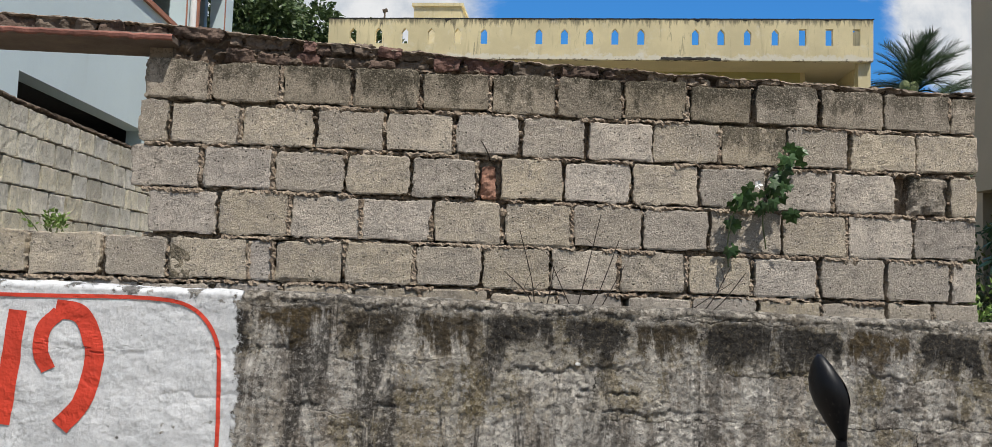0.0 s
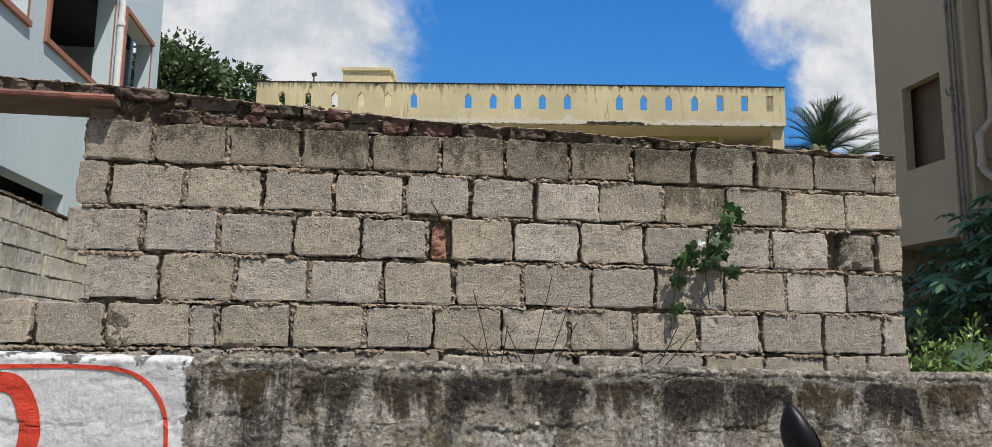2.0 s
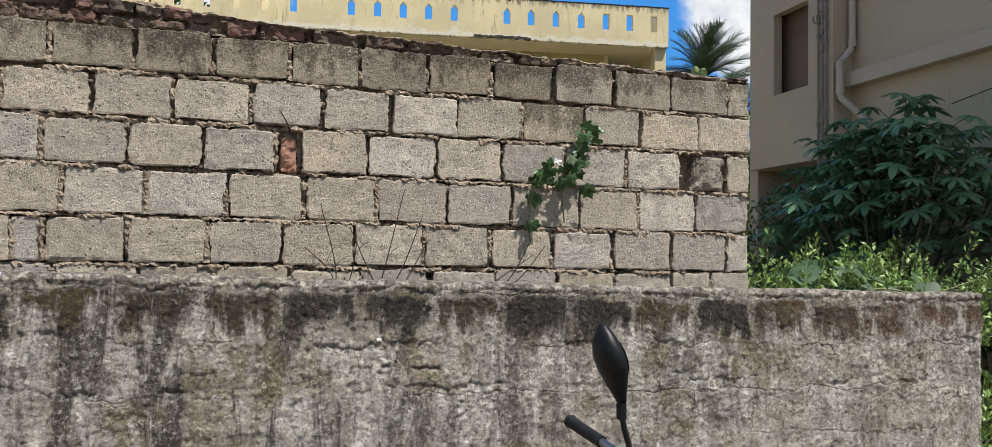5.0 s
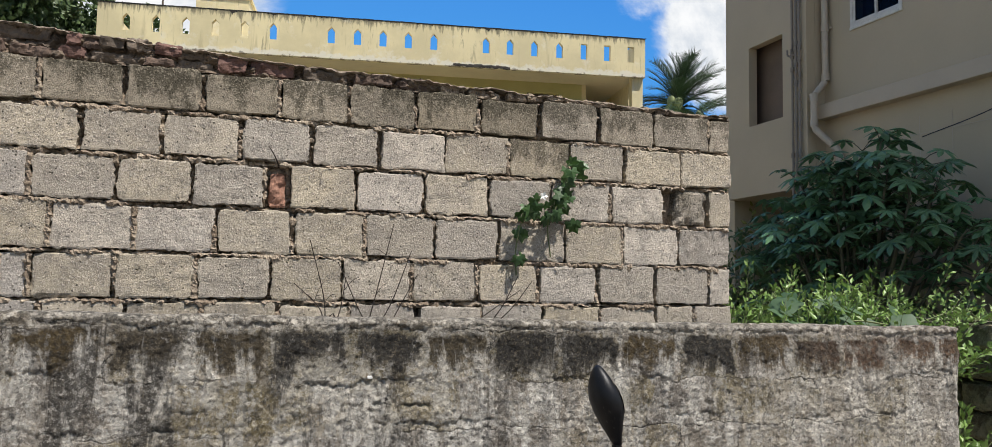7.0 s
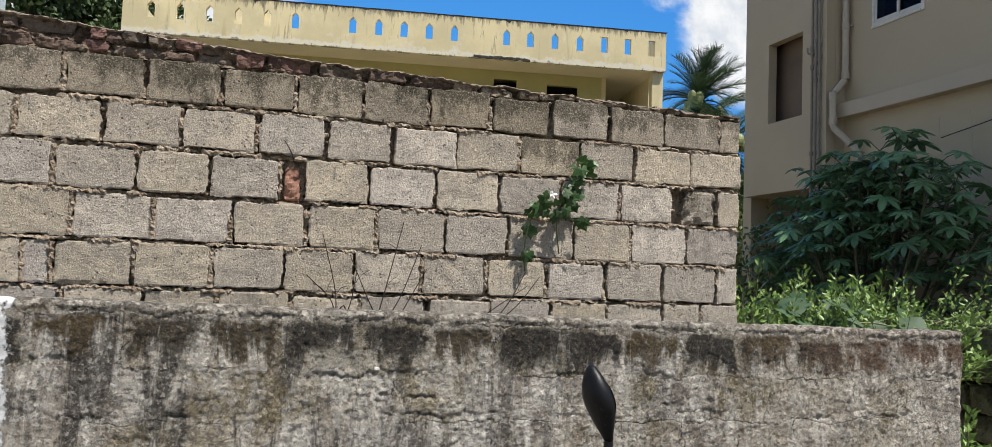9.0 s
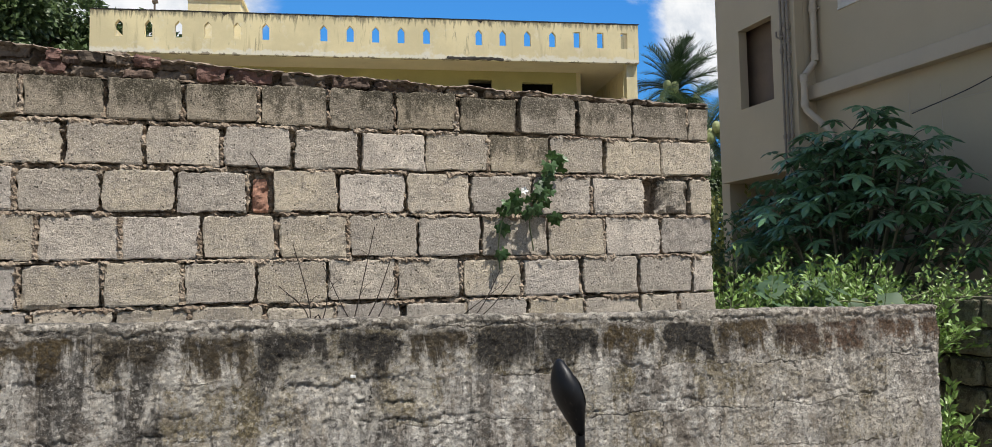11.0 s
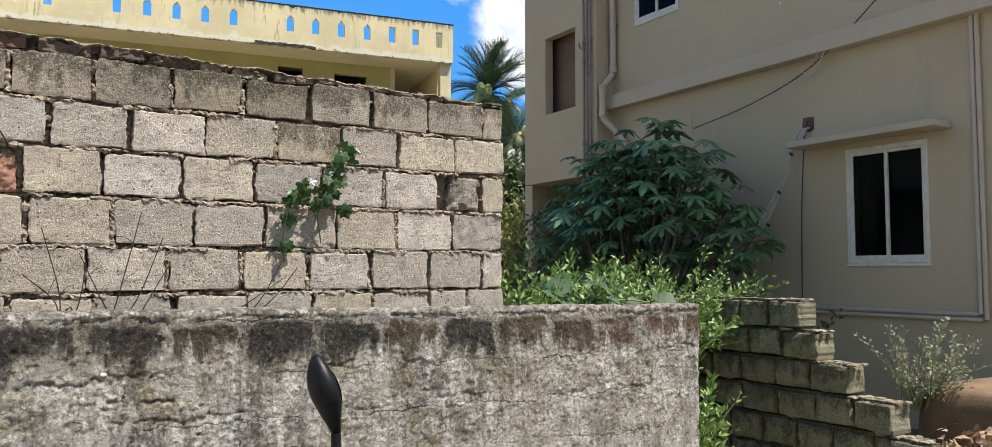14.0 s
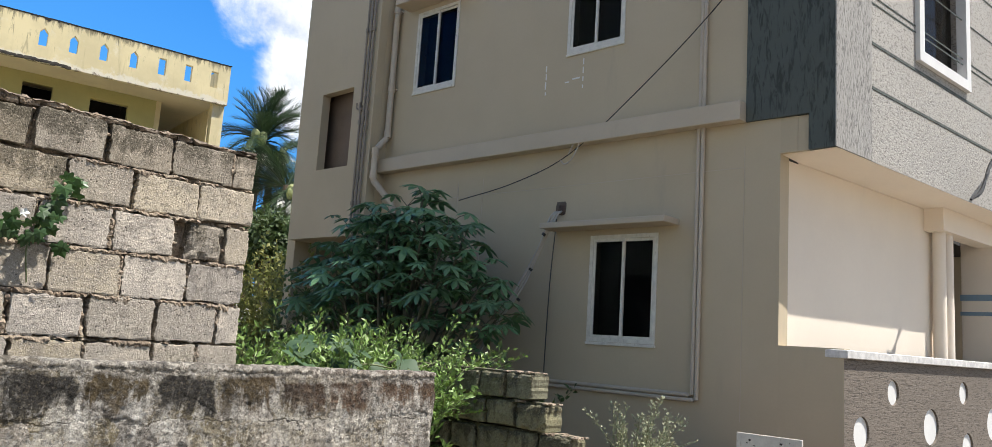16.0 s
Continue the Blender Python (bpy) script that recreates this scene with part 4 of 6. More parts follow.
    # lintel over the opening, with its red edge
    lin = part("lintel", solid((-4.0, -1.575, 3.975, 4.30, 2.535, 2.572), bevel=0.005), M_LINTEL, root, "thin concrete lintel slab over the opening")
    bm = bmesh.new()
    cols = []
    for i in range(160):
        x = -4.0 + 2.43 * i / 159
        d = 0.006 * wobble(x * 14, 1.0, 1.0)
        cols.append([bm.verts.new((x, 3.966 + d + dy, 2.551 + dz + d)) for dy, dz in ((0.012, -0.014), (0.0, -0.008), (-0.003, 0.006), (0.004, 0.016), (0.05, 0.020))])
    for a, b in zip(cols, cols[1:]):
        for k in range(4):
            bm.faces.new((a[k], b[k], b[k + 1], a[k + 1]))
    part("lintel_edge", bm, M_RED_OXIDE, root, "flaking red oxide edge of the lintel")
    part("upstand", solid((-4.0, -1.62, 4.09, 4.24, 2.572, 2.635)), M_COPING, root)
    part("jamb_fill", solid((-1.725, -1.60, 4.11, 4.25, 2.20, 2.535)), M_MORTAR, root)
    return root


block_wall()
stick = thing("stick", "short dry stick poking out of the block wall", "stick", pose(-0.004, FACE + 0.01, 2.045))
bm = bmesh.new()
tube(bm, bent([(0.006, 0.02, -0.012), (0.0, -0.02, 0.0), (-0.022, -0.045, 0.040), (-0.048, -0.05, 0.078)], 4), [0.0055 - 0.0003 * i for i in range(13)], 6)
part("shaft", bm, M_TWIG, stick)


def coursed_wall(name, label, m, length, courses, base, pitch, material, thick, core_top, starts=None):
    """A plain wall of shared block meshes along local x; starts: where each course begins."""
    root = thing(name, label, "wall", m, kind="structure")
    rng = random.Random(len(name) + int(length * 10))
    meshes = []
    for s in range(7):
        b = rough_block(0.415, 0.229, 0.09, 200 + s + len(label), 0.005, 12, 8, 0.006)
        me = bpy.data.meshes.new("block")
        b.to_mesh(me)
        b.free()
        me.materials.append(material)
        meshes.append(me)
    for c in range(courses):
        x = starts[c] if starts else (-0.215 if c % 2 else 0.0)
        while x < length - 0.1:
            ob = new("block", rng.choice(meshes))
            ob.parent = root
            s = rng.uniform(0.70, 0.78)
            ob.scale = (s, 1, 1)
            ob.location = (x + 0.008, rng.uniform(-0.008, 0.004), base + c * pitch)
            x += 0.415 * s + 0.042
    return root


# boundary wall running away beyond the opening
side = coursed_wall("wall_3", "long boundary wall of pale weathered concrete blocks", pose(-4.15, 5.3, 0, 0, 0, 90), 6.6, 7, 1.17, 0.247, M_BLOCK_PALE, 0.2, 2.9)
part("core", solid((-0.1, 6.6, 0.055, 0.2, 0, 2.90)), M_MORTAR, side)
bm = bmesh.new()
for i in range(60):
    stone(bm, i * 0.113, 0.09, 2.925, 0.15, 0.2, 0.03 + 0.02 * random.random(), i * 1.3)
part("coping_crust", bm, M_COPING, side)

# stepped end of the cross wall beside the gap
STEPS = (3.56, 3.43, 3.20, 2.90, 2.72, 2.50, 2.30)
stub = thing("wall_4", "broken stepped wall of mossy concrete blocks", "wall", pose(4.61, 5.6, 0, 0, 0, -90), kind="structure")
rng = random.Random(3)
for c, y in enumerate(STEPS):
    z0, x = 1.10 - 0.202 * c, 5.6 - y
    part("core", solid((0.0, x - 0.04, 0.045, 0.17, z0, z0 + 0.19)), M_BLOCK_MOSS, stub)
    while x > 0.1:
        w = min(0.31 * rng.uniform(0.85, 1.05), x)
        bl = part("block", rough_block(w - 0.028, 0.172, 0.19, 400 + c * 20 + int(x * 9), 0.020, 14, 10, 0.010), M_BLOCK_MOSS, stub)
        bl.location = (x - w + rng.uniform(0, 0.008), rng.uniform(-0.014, 0.008), z0 + rng.uniform(0, 0.006))
        bl.rotation_euler = (0, radians(rng.uniform(-1.2, 1.2)), radians(rng.uniform(-2, 2)))
        x -= w
    bm = bmesh.new()
    for k in range(16):
        stone(bm, 5.6 - y - 0.36 * rng.random() ** 1.5, 0.02 + 0.15 * rng.random(), z0 + 0.188, rng.uniform(0.03, 0.07), 0.05, rng.uniform(0.010, 0.022), k * 1.7 + c)
    part("mortar", bm, M_MORTAR, stub, "sandy crumbs of mortar on the broken step")


# ---- grey-beige house ----
def window(root, u, v, w, h, bars=False):
    """A two-leaf sliding window in an opening of a wall whose front is y = 0."""
    wd = part("window", solid((u, u + w, -0.012, 0.04, v, v + 0.042), (u, u + w, -0.012, 0.04, v + h - 0.042, v + h), (u, u + 0.042, -0.012, 0.04, v + 0.042, v + h - 0.042), (u + w - 0.042, u + w, -0.012, 0.04, v + 0.042, v + h - 0.042)), M_UPVC, root, "white plastic two-leaf sliding window, dusty")
    mid = u + w / 2
    for k, (a, b, dy) in enumerate(((u + 0.042, mid + 0.018, -0.002), (mid - 0.018, u + w - 0.042, 0.012))):
        s = part("sash", solid((a, b, dy, dy + 0.025, v + 0.042, v + 0.074), (a, b, dy, dy + 0.025, v + h - 0.074, v + h - 0.042), (a, a + 0.032, dy, dy + 0.025, v + 0.074, v + h - 0.074), (b - 0.032, b, dy, dy + 0.025, v + 0.074, v + h - 0.074)), M_UPVC, wd)
        g = part("pane", solid((a + 0.032, b - 0.032, dy + 0.010, dy + 0.014, v + 0.074, v + h - 0.074)), M_GLASS, wd, "dark dusty glass pane")
        g.visible_shadow = False
    if bars:
        bm = bmesh.new()
        for i in range(9):
            z = v + 0.10 + (h - 0.2) * i / 8
            tube(bm, [(u + 0.06, 0.12, z), (mid, 0.12, z)], 0.006, 6)
        for i in range(3):
            x = u + 0.12 + (w / 2 - 0.15) * i / 2
            tube(bm, [(x, 0.12, v + 0.06), (x, 0.12, v + h - 0.06)], 0.006, 6)
        part("grille", bm, M_BLACK, wd, "iron window grille")
    # added sheet behind the panes, its near-black colour gives the room's shade
    part("blind", solid((u - 0.15, u + w + 0.15, 0.32, 0.34, v - 0.15, v + h + 0.15)), M_INSIDE, wd, "near-black sheet standing in for the unlit room")
    part("sill", solid((u - 0.01, u + w + 0.01, -0.02, -0.001, v - 0.035, v - 0.003), bevel=0.004), M_UPVC, wd)
    return wd


def grey_house():
    root = thing("house", "two-storey greige painted house with cream porch and textured upper front", "house")
    side = new("side_wall")
    side.parent = root
    side.matrix_world = pose(7.4, 11.0, 0, 0, 0, -90)
    top = 8.4
    u = lambda y: 11.0 - y
    wins = [(u(5.165), u(4.30), 1.57, 2.735), (u(8.42), u(7.565), 4.93, 6.13), (u(5.645), u(4.83), 4.955, 6.15)]
    wall = part("wall", holed(u(9.05), u(3.0), 0.0, top, wins, 0.2), M_GREIGE, side)
    for i, (a, b, c, d) in enumerate(wins):
        window(side, a, c, b - a, d - c, i == 1)
    # back bay with the recessed opening
    bay = part("bay", holed(u(10.78), u(8.92), 2.87, top, [(u(10.20), u(9.42), 3.92, 5.12)], 0.14), M_GREIGE, side)
    bay.location.y = -0.30
    part("bay_side", solid((u(8.92) - 0.14, u(8.92), -0.157, 0.10, 2.87, top)), M_GREIGE, side)
    part("lower_wall", solid((u(10.78), u(9.05), 1.0, 1.2, 0.0, 2.87)), M_GREIGE, side)
    part("bay_floor", solid((u(10.78), u(8.92) - 0.14, -0.157, 1.2, 2.87, 2.97)), M_GREIGE, side)
    # panel behind the opening, coloured dark in place of the recess's shade
    part("bay_back", solid((u(10.66), u(8.95), -0.02, 0.06, 2.98, top - 0.01)), M_BOARD, side, "brown panel closing the recess, its shade put into the colour")
    part("bay_side", solid((u(10.78), u(10.78) + 0.1, -0.157, 1.2, 2.97, top)), M_GREIGE, side)
    # band at the floor line, over a thin shadow groove
    part("floor_band", solid((u(8.905), u(3.345), -0.15, -0.002, 3.79, 3.985), bevel=0.005), M_GREIGE_TRIM, side, "projecting painted floor band")
    # sunshade over the lower window
    sh = part("sunshade", solid((u(5.68), u(4.06), -0.30, -0.002, 2.80, 2.865), bevel=0.006), M_GREIGE_TRIM, side, "thin concrete sunshade over the window")
    part("sunshade", solid((u(8.62), u(7.40), -0.30, -0.002, 6.20, 6.265), bevel=0.006), M_GREIGE_TRIM, side)
    # rain pipes
    bm = bmesh.new()
    line = [(8.83, -0.07, top), (8.83, -0.07, 4.36), (8.83, -0.085, 4.30), (8.83, -0.24, 4.12), (8.83, -0.265, 4.06), (8.83, -0.265, 3.70), (8.82, -0.255, 3.64), (8.60, -0.085, 3.34), (8.58, -0.07, 3.27), (8.58, -0.07, 0.2)]
    tube(bm, [(u(y), d, z) for y, d, z in line], 0.045, 12)
    for z in (4.32, 4.02, 3.68):
        tube(bm, [(u(8.83), -0.07 if z > 4.1 else -0.265, z), (u(8.83), -0.07 if z > 4.1 else -0.265, z + 0.10)], 0.054, 12)
    for z in (7.4, 6.2, 5.0, 2.6):
        tube(bm, [(u(8.83 if z > 4 else 8.58), -0.07, z), (u(8.83 if z > 4 else 8.58), -0.07, z + 0.09)], 0.054, 12)
        tube(bm, [(u(8.83 if z > 4 else 8.58) - 0.075, -0.03, z + 0.04), (u(8.83 if z > 4 else 8.58) + 0.075, -0.03, z + 0.04)], 0.016, 6)
    smooth(part("rain_pipe", bm, M_PVC, side, "painted plastic rain pipe with an offset bend"))
    for k, y in enumerate((9.09, 9.02, 9.17)):
        bm = bmesh.new()
        tube(bm, [(u(y), -0.335, 2.4 if k else 0.4), (u(y), -0.335, top)], 0.017, 8)
        for z in (3.3, 4.3 + 0.1 * k, 4.55 + 0.07 * k, 4.85 - 0.06 * k, 5.9, 7.3):
            tube(bm, [(u(y), -0.335, z), (u(y), -0.335, z + 0.06)], 0.027, 8)
        if k != 1:
            tube(bm, bent([(u(y), -0.335, 4.72), (u(y) - 0.06, -0.36, 4.74), (u(y) - 0.07, -0.36, 4.82)], 3), 0.014, 6)
        smooth(part("water_pipe", bm, M_PIPE_DARK, side))
    for k in range(2):
        o = 0.048 * k
        bm = bmesh.new()
        tube(bm, [(u(3.80) - o, -0.03, 3.79), (u(3.80) - o, -0.03, 1.06 + o), (u(3.84) - o, -0.03, 1.055 + o), (u(5.85), -0.03, 1.055 + o)], 0.021, 8)
        smooth(part("conduit", bm, M_PVC, side, "painted conduit turning along the wall"))
        bm = bmesh.new()
        tube(bm, [(u(3.80) - o * 0.8, -0.03, 4.0), (u(3.80) - o * 0.8, -0.03, top)], 0.020, 8)
        smooth(part("conduit", bm, M_PVC, side))
    # faint plaster repairs and drips on the upper wall
    drip_rng = random.Random(14)
    for y in (5.955, 5.39):
        z = 4.50
        while z < 4.86:
            long = drip_rng.uniform(0.03, 0.10)
            x = u(y) + drip_rng.uniform(-0.006, 0.006)
            part("paint_drip", solid((x - 0.007, x + 0.007, -0.004, 0.0, z, z + long)), M_WHITE, side)
            z += long + drip_rng.uniform(0.01, 0.05)
    part("paint_drip", solid((u(5.66), u(5.60), -0.003, 0.0, 4.60, 4.615)), M_WHITE, side)
    part("paint_drip", solid((u(5.55), u(5.44), -0.003, 0.0, 4.625, 4.642)), M_WHITE, side)
    for y in (3.36, 6.9, 7.35):
        part("wall_joint", solid((u(y) - 0.004, u(y) + 0.004, -0.003, 0.0, 0.9, 3.55)), M_GREIGE_TRIM, side)
    part("wall_joint", solid((u(7.9), u(3.36), -0.003, 0.0, 3.335, 3.343)), M_GREIGE_TRIM, side)
    # rough hole where the service cable leaves
    bm = bmesh.new()
    stone(bm, u(5.60), 0.0, 3.06, 0.11, 0.02, 0.13, 3.0)
    part("cement_patch", bm, M_RUBBLE, side, "rough hole where the cables leave")
    bm = bmesh.new()
    stone(bm, u(5.62), 0.0, 3.085, 0.16, 0.010, 0.15, 7.0)
    part("cement_patch", bm, M_LINTEL, side, "grey cement smeared round the cable hole")
    # low side wall, porch and front
    part("low_wall", solid((u(3.0), u(2.41), 0.0, 0.15, 0.0, 1.63)), M_GREIGE, side)
    part("corner_coat", solid((u(3.34), u(2.72), -0.035, 0.2, 3.79, top), (u(2.72), u(2.47), -0.035, 0.2, 3.44, top)), M_DARKGREEN, side, "dark green combed plaster on the corner")
    part("corner_fill", solid((u(3.0), u(2.835), 0.0, 0.2, 3.442, 3.787), (u(2.832), u(2.723), 0.0, 0.2, 3.442, 3.784)), M_GREIGE, side)
    front = new("front")
    front.parent = root
    front.matrix_world = pose(7.4, 2.47, 0, 0, 0, -7)
    face = part("upper_front", holed(-0.03, 6.5, 3.44, top, [(1.76, 3.06, 4.80, 6.2)], 0.2), M_GREYCOAT, front, "grey rustic textured plaster")
    # thin dark strips on the face imitate the shadow lines of grooves
    bm = bmesh.new()
    for z in (4.165, 4.62, 5.05, 5.12, 5.6, 6.1):
        box(bm, 0.665, 6.5, -0.006, 0.0, z, z + (0.03 if z < 5 else 0.014))
    part("groove", bm, M_DARKGREEN, front, "dark horizontal strip painting the shadow of a groove")
    part("corner_strip", solid((-0.045, 0.66, -0.012, -0.001, 3.44, top)), M_GREYSTRIP, front, "darker grey combed strip at the corner")
    fr = part("window", solid((1.70, 1.82, -0.05, 0.06, 4.74, 6.2), (3.0, 3.12, -0.05, 0.06, 4.74, 6.2), (1.82, 3.0, -0.05, 0.06, 4.74, 4.86)), M_WHITE, front, "window with a white painted surround")
    part("pane", solid((1.82, 3.0, 0.12, 0.13, 4.86, 6.2)), M_GLASS, fr)
    part("curtain", solid((1.82, 2.25, 0.22, 0.24, 4.86, 6.2), (2.36, 3.0, 0.22, 0.24, 4.86, 6.2)), M_CURTAIN, fr, "brown curtain behind the pane")
    part("soffit", solid((-0.01, 6.5, 0.006, 0.95, 3.436, 3.55)), M_CREAM, front, "cream underside of the overhang")
    part("soffit_beam", solid((3.3, 6.5, 0.35, 0.575, 3.16, 3.434)), M_CREAM, front)
    porch = new("porch")
    porch.parent = root
    porch.matrix_world = pose(7.41, 3.05, 0, 0, 0, -7)
    part("wall", solid((0.0, 3.85, 0.0, 0.2, 0.0, 3.434)), M_CREAM, porch, "cream painted porch wall")
    bm = bmesh.new()
    tube(bm, [(3.55, -0.10, 0.3), (3.55, -0.10, 3.43)], 0.075, 12)
    tube(bm, [(3.78, -0.10, 0.3), (3.78, -0.10, 3.43)], 0.075, 12)
    smooth(part("rain_pipe", bm, M_CREAM, porch, "pair of cream rain pipes"))
    part("pillar", solid((5.05, 5.6, -0.3, 0.2, 0.0, 3.43), bevel=0.01), M_CREAM, porch, "cream pillar")
    part("stripe", solid((5.04, 5.61, -0.31, 0.21, 2.45, 2.53)), M_BLUESTRIPE, porch, "blue band on the pillar")
    part("stripe", solid((5.04, 5.61, -0.31, 0.21, 2.25, 2.30)), M_BLUESTRIPE, porch)
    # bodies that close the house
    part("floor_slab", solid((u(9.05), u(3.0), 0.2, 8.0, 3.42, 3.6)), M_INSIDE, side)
    part("roof_slab", solid((u(10.78), u(2.6), -0.1, 8.2, top, top + 0.15)), M_GREIGE, side)
    part("rear_wall", solid((u(11.0), u(10.79), -0.157, 8.2, 0.0, top)), M_GREIGE, side)
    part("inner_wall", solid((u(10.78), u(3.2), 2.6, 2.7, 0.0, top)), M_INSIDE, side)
    part("far_wall", solid((u(10.78), u(2.2), 8.0, 8.2, 0.0, top)), M_GREIGE, side)
    return root


grey_house()


def front_compound_wall():
    root = thing("wall_5", "brown combed plaster compound wall with round white openings and granite coping", "wall", pose(7.4, 2.41, 0, 0, 0, -7), kind="structure")
    rings = ((0.96, 1.26, 0.12), (0.32, 0.90, 0.15), (1.81, 0.93, 0.18), (2.66, 1.27, 0.12), (2.75, 0.70, 0.15), (3.5, 0.93, 0.18), (4.4, 1.26, 0.12))
    bm = holed(0.0, 6.0, 0.0, 1.545, [(a - r - 0.02, a + r + 0.02, b - r - 0.02, b + r + 0.02) for a, b, r in rings], 0.15)
    for a, b, r in rings:
        # square panel with a round hole
        n, s = 32, r + 0.02
        for k in range(n):
            p = []
            for t in (k, k + 1):
                w = 2 * math.pi * t / n
                c, d = math.cos(w), math.sin(w)
                q = s / max(abs(c), abs(d))
                p.append(((a + r * c, b + r * d), (a + q * c, b + q * d)))
            (i0, o0), (i1, o1) = p
            for y in (0.0, 0.15):
                bm.faces.new([bm.verts.new((x, y, z)) for x, z in (i0, o0, o1, i1)])
            bm.faces.new([bm.verts.new((x, y, z)) for x, z, y in ((*i0, 0.0), (*i1, 0.0), (*i1, 0.15), (*i0, 0.15))])
    part("wall", bm, M_BROWNCOAT, root)
    part("coping", solid((-0.02, 6.0, -0.04, 0.19, 1.547, 1.62), bevel=0.006), M_GRANITE, root, "pale granite coping")
    for a, b, r in rings:
        bm = bmesh.new()
        bmesh.ops.create_cone(bm, cap_ends=True, segments=28, radius1=r - 0.002, radius2=r - 0.002, depth=0.05, matrix=pose(a, 0.045, b, 90))
        part("disc", bm, M_WHITE, root, "white painted round panel")


front_compound_wall()


# ---- yellow building behind the plot ----
def yellow_building():
    root = thing("apartment_building", "stained yellow limewashed building with pointed slots in its parapet", "building", pose(9.6, 18.0, 0, 0, 0, -8.8))
    slots = [-12.48, -11.83, -11.17, -10.51, -9.85, -9.2, -7.85, -7.23, -6.62, -6.01, -5.39, -4.1, -3.5, -2.88, -2.24, -1.61, -1.0, -0.38]
    low, high, arch, w = 7.20, 7.50, 7.60, 0.085
    holes = [(s - w, s + w, low, arch) for s in slots]
    wall = holed(-13.11, 0.0, 6.83, 7.83, holes, 0.12)
    for s in slots:
        if s > -2.0:
            continue
        for sg in (-1, 1):
            tri = [(s + sg * w, high), (s + sg * w, arch), (s, arch)]
            f = [wall.verts.new((x, 0.0, z)) for x, z in tri]
            b = [wall.verts.new((x, 0.12, z)) for x, z in tri]
            wall.faces.new(f)
            wall.faces.new(b)
            wall.faces.new((f[0], f[2], b[2], b[0]))
    bmesh.ops.recalc_face_normals(wall, faces=wall.faces)
    part("parapet", wall, M_PARAPET, root, "yellow parapet with pointed slots")
    # rough mouldy upper edge
    bm = bmesh.new()
    cols = []
    for i in range(1000):
        x = -13.13 + 13.15 * i / 999
        t = 0.020 * noise.noise(Vector((x * 2.2, 0, 0))) + 0.014 * noise.noise(Vector((x * 9, 0, 0)))
        d = 0.012 + 0.16 * max(0.0, noise.noise(Vector((x * 4.3, 4, 0)))) ** 2 * (0.4 + max(0.0, noise.noise(Vector((x * 31, 9, 0))))) * 2.2 + 0.07 * max(0.0, noise.noise(Vector((x * 17, 4, 0)))) ** 1.5
        cols.append([bm.verts.new((x, y, z)) for y, z in ((-0.005, 7.835 - d), (-0.012, 7.845 + t * 0.4), (0.06, 7.856 + t), (0.135, 7.84 + t * 0.4), (0.13, 7.78))])
    for a, b in zip(cols, cols[1:]):
        for k in range(4):
            bm.faces.new((a[k], b[k], b[k + 1], a[k + 1]))
    part("coping", bm, M_MOULD, root, "black mouldy upper edge of the parapet")
    for x0, x1, y0, y1 in ((-0.12, 0.0, 0.125, 7.0), (-13.11, -12.99, 0.125, 7.0)):
        part("parapet_side", solid((x0, x1, y0, y1, 6.83, 7.83)), M_YELLOW, root)
    part("parapet_back", holed(-12.98, -0.13, 6.9, 7.45, [], 0.12), M_YELLOW, root).location.y = 7.0
    part("roof_slab", solid((-13.05, -0.06, 0.125, 7.1, 6.88, 7.0)), M_SOFFIT, root, "concrete roof slab over the open gallery")
    hd = part("stair_head", solid((-11.28, -10.0, 1.5, 4.0, 7.0, 8.66), (-11.33, -9.95, 1.45, 4.05, 8.66, 8.74)), M_YELLOW, root, "small roof room over the stairs")
    part("gallery_wall", holed(-13.0, -1.32, 3.6, 6.88, [(-4.22, -3.60, 6.30, 6.66), (-2.80, -1.95, 4.6, 6.60), (-7.5, -6.6, 5.4, 6.6), (-10.0, -9.1, 4.6, 6.6)], 0.15), M_YELLOW_GREEN, root).location.y = 1.25
    part("inner_wall", solid((-13.0, -1.32, 2.6, 2.7, 3.6, 6.88)), M_INSIDE, root)
    part("return_wall", solid((-1.32, -1.2, 1.25, 6.9, 3.6, 6.88)), M_YELLOW, root)
    part("corner_wall", solid((-0.14, -0.02, 0.9, 7.0, 0.0, 6.88)), M_YELLOW, root, "yellow end wall")
    part("corner_pier", solid((-0.30, -0.02, 0.12, 0.35, 0.0, 6.88)), M_YELLOW, root)
    part("lower_storey", solid((-13.0, -0.16, 0.45, 7.0, 0.0, 3.6)), M_YELLOW, root)
    # broken edge under the parapet
    bm = bmesh.new()
    for i in range(22):
        stone(bm, -4.85 + i * 0.062, 0.02, 6.86 + 0.014 * random.uniform(-1, 1), 0.13, 0.06, 0.055 + 0.03 * random.random(), i * 2.2)
    part("broken_edge", bm, M_MOULD, root, "dark broken plaster under the parapet")
    bm = bmesh.new()
    tube(bm, [(-11.85, 0.6, 7.0), (-11.85, 0.6, 8.22)], 0.025, 6)
    tube(bm, [(-11.90, 0.6, 8.22), (-11.78, 0.6, 8.25)], 0.05, 6)
    tube(bm, [(-12.1, 0.6, 7.8), (-11.85, 0.6, 7.9)], 0.015, 6)
    part("vent_pipe", bm, M_RUBBLE_GREY, root, "thin roof pipe")
    return root


yellow_building()


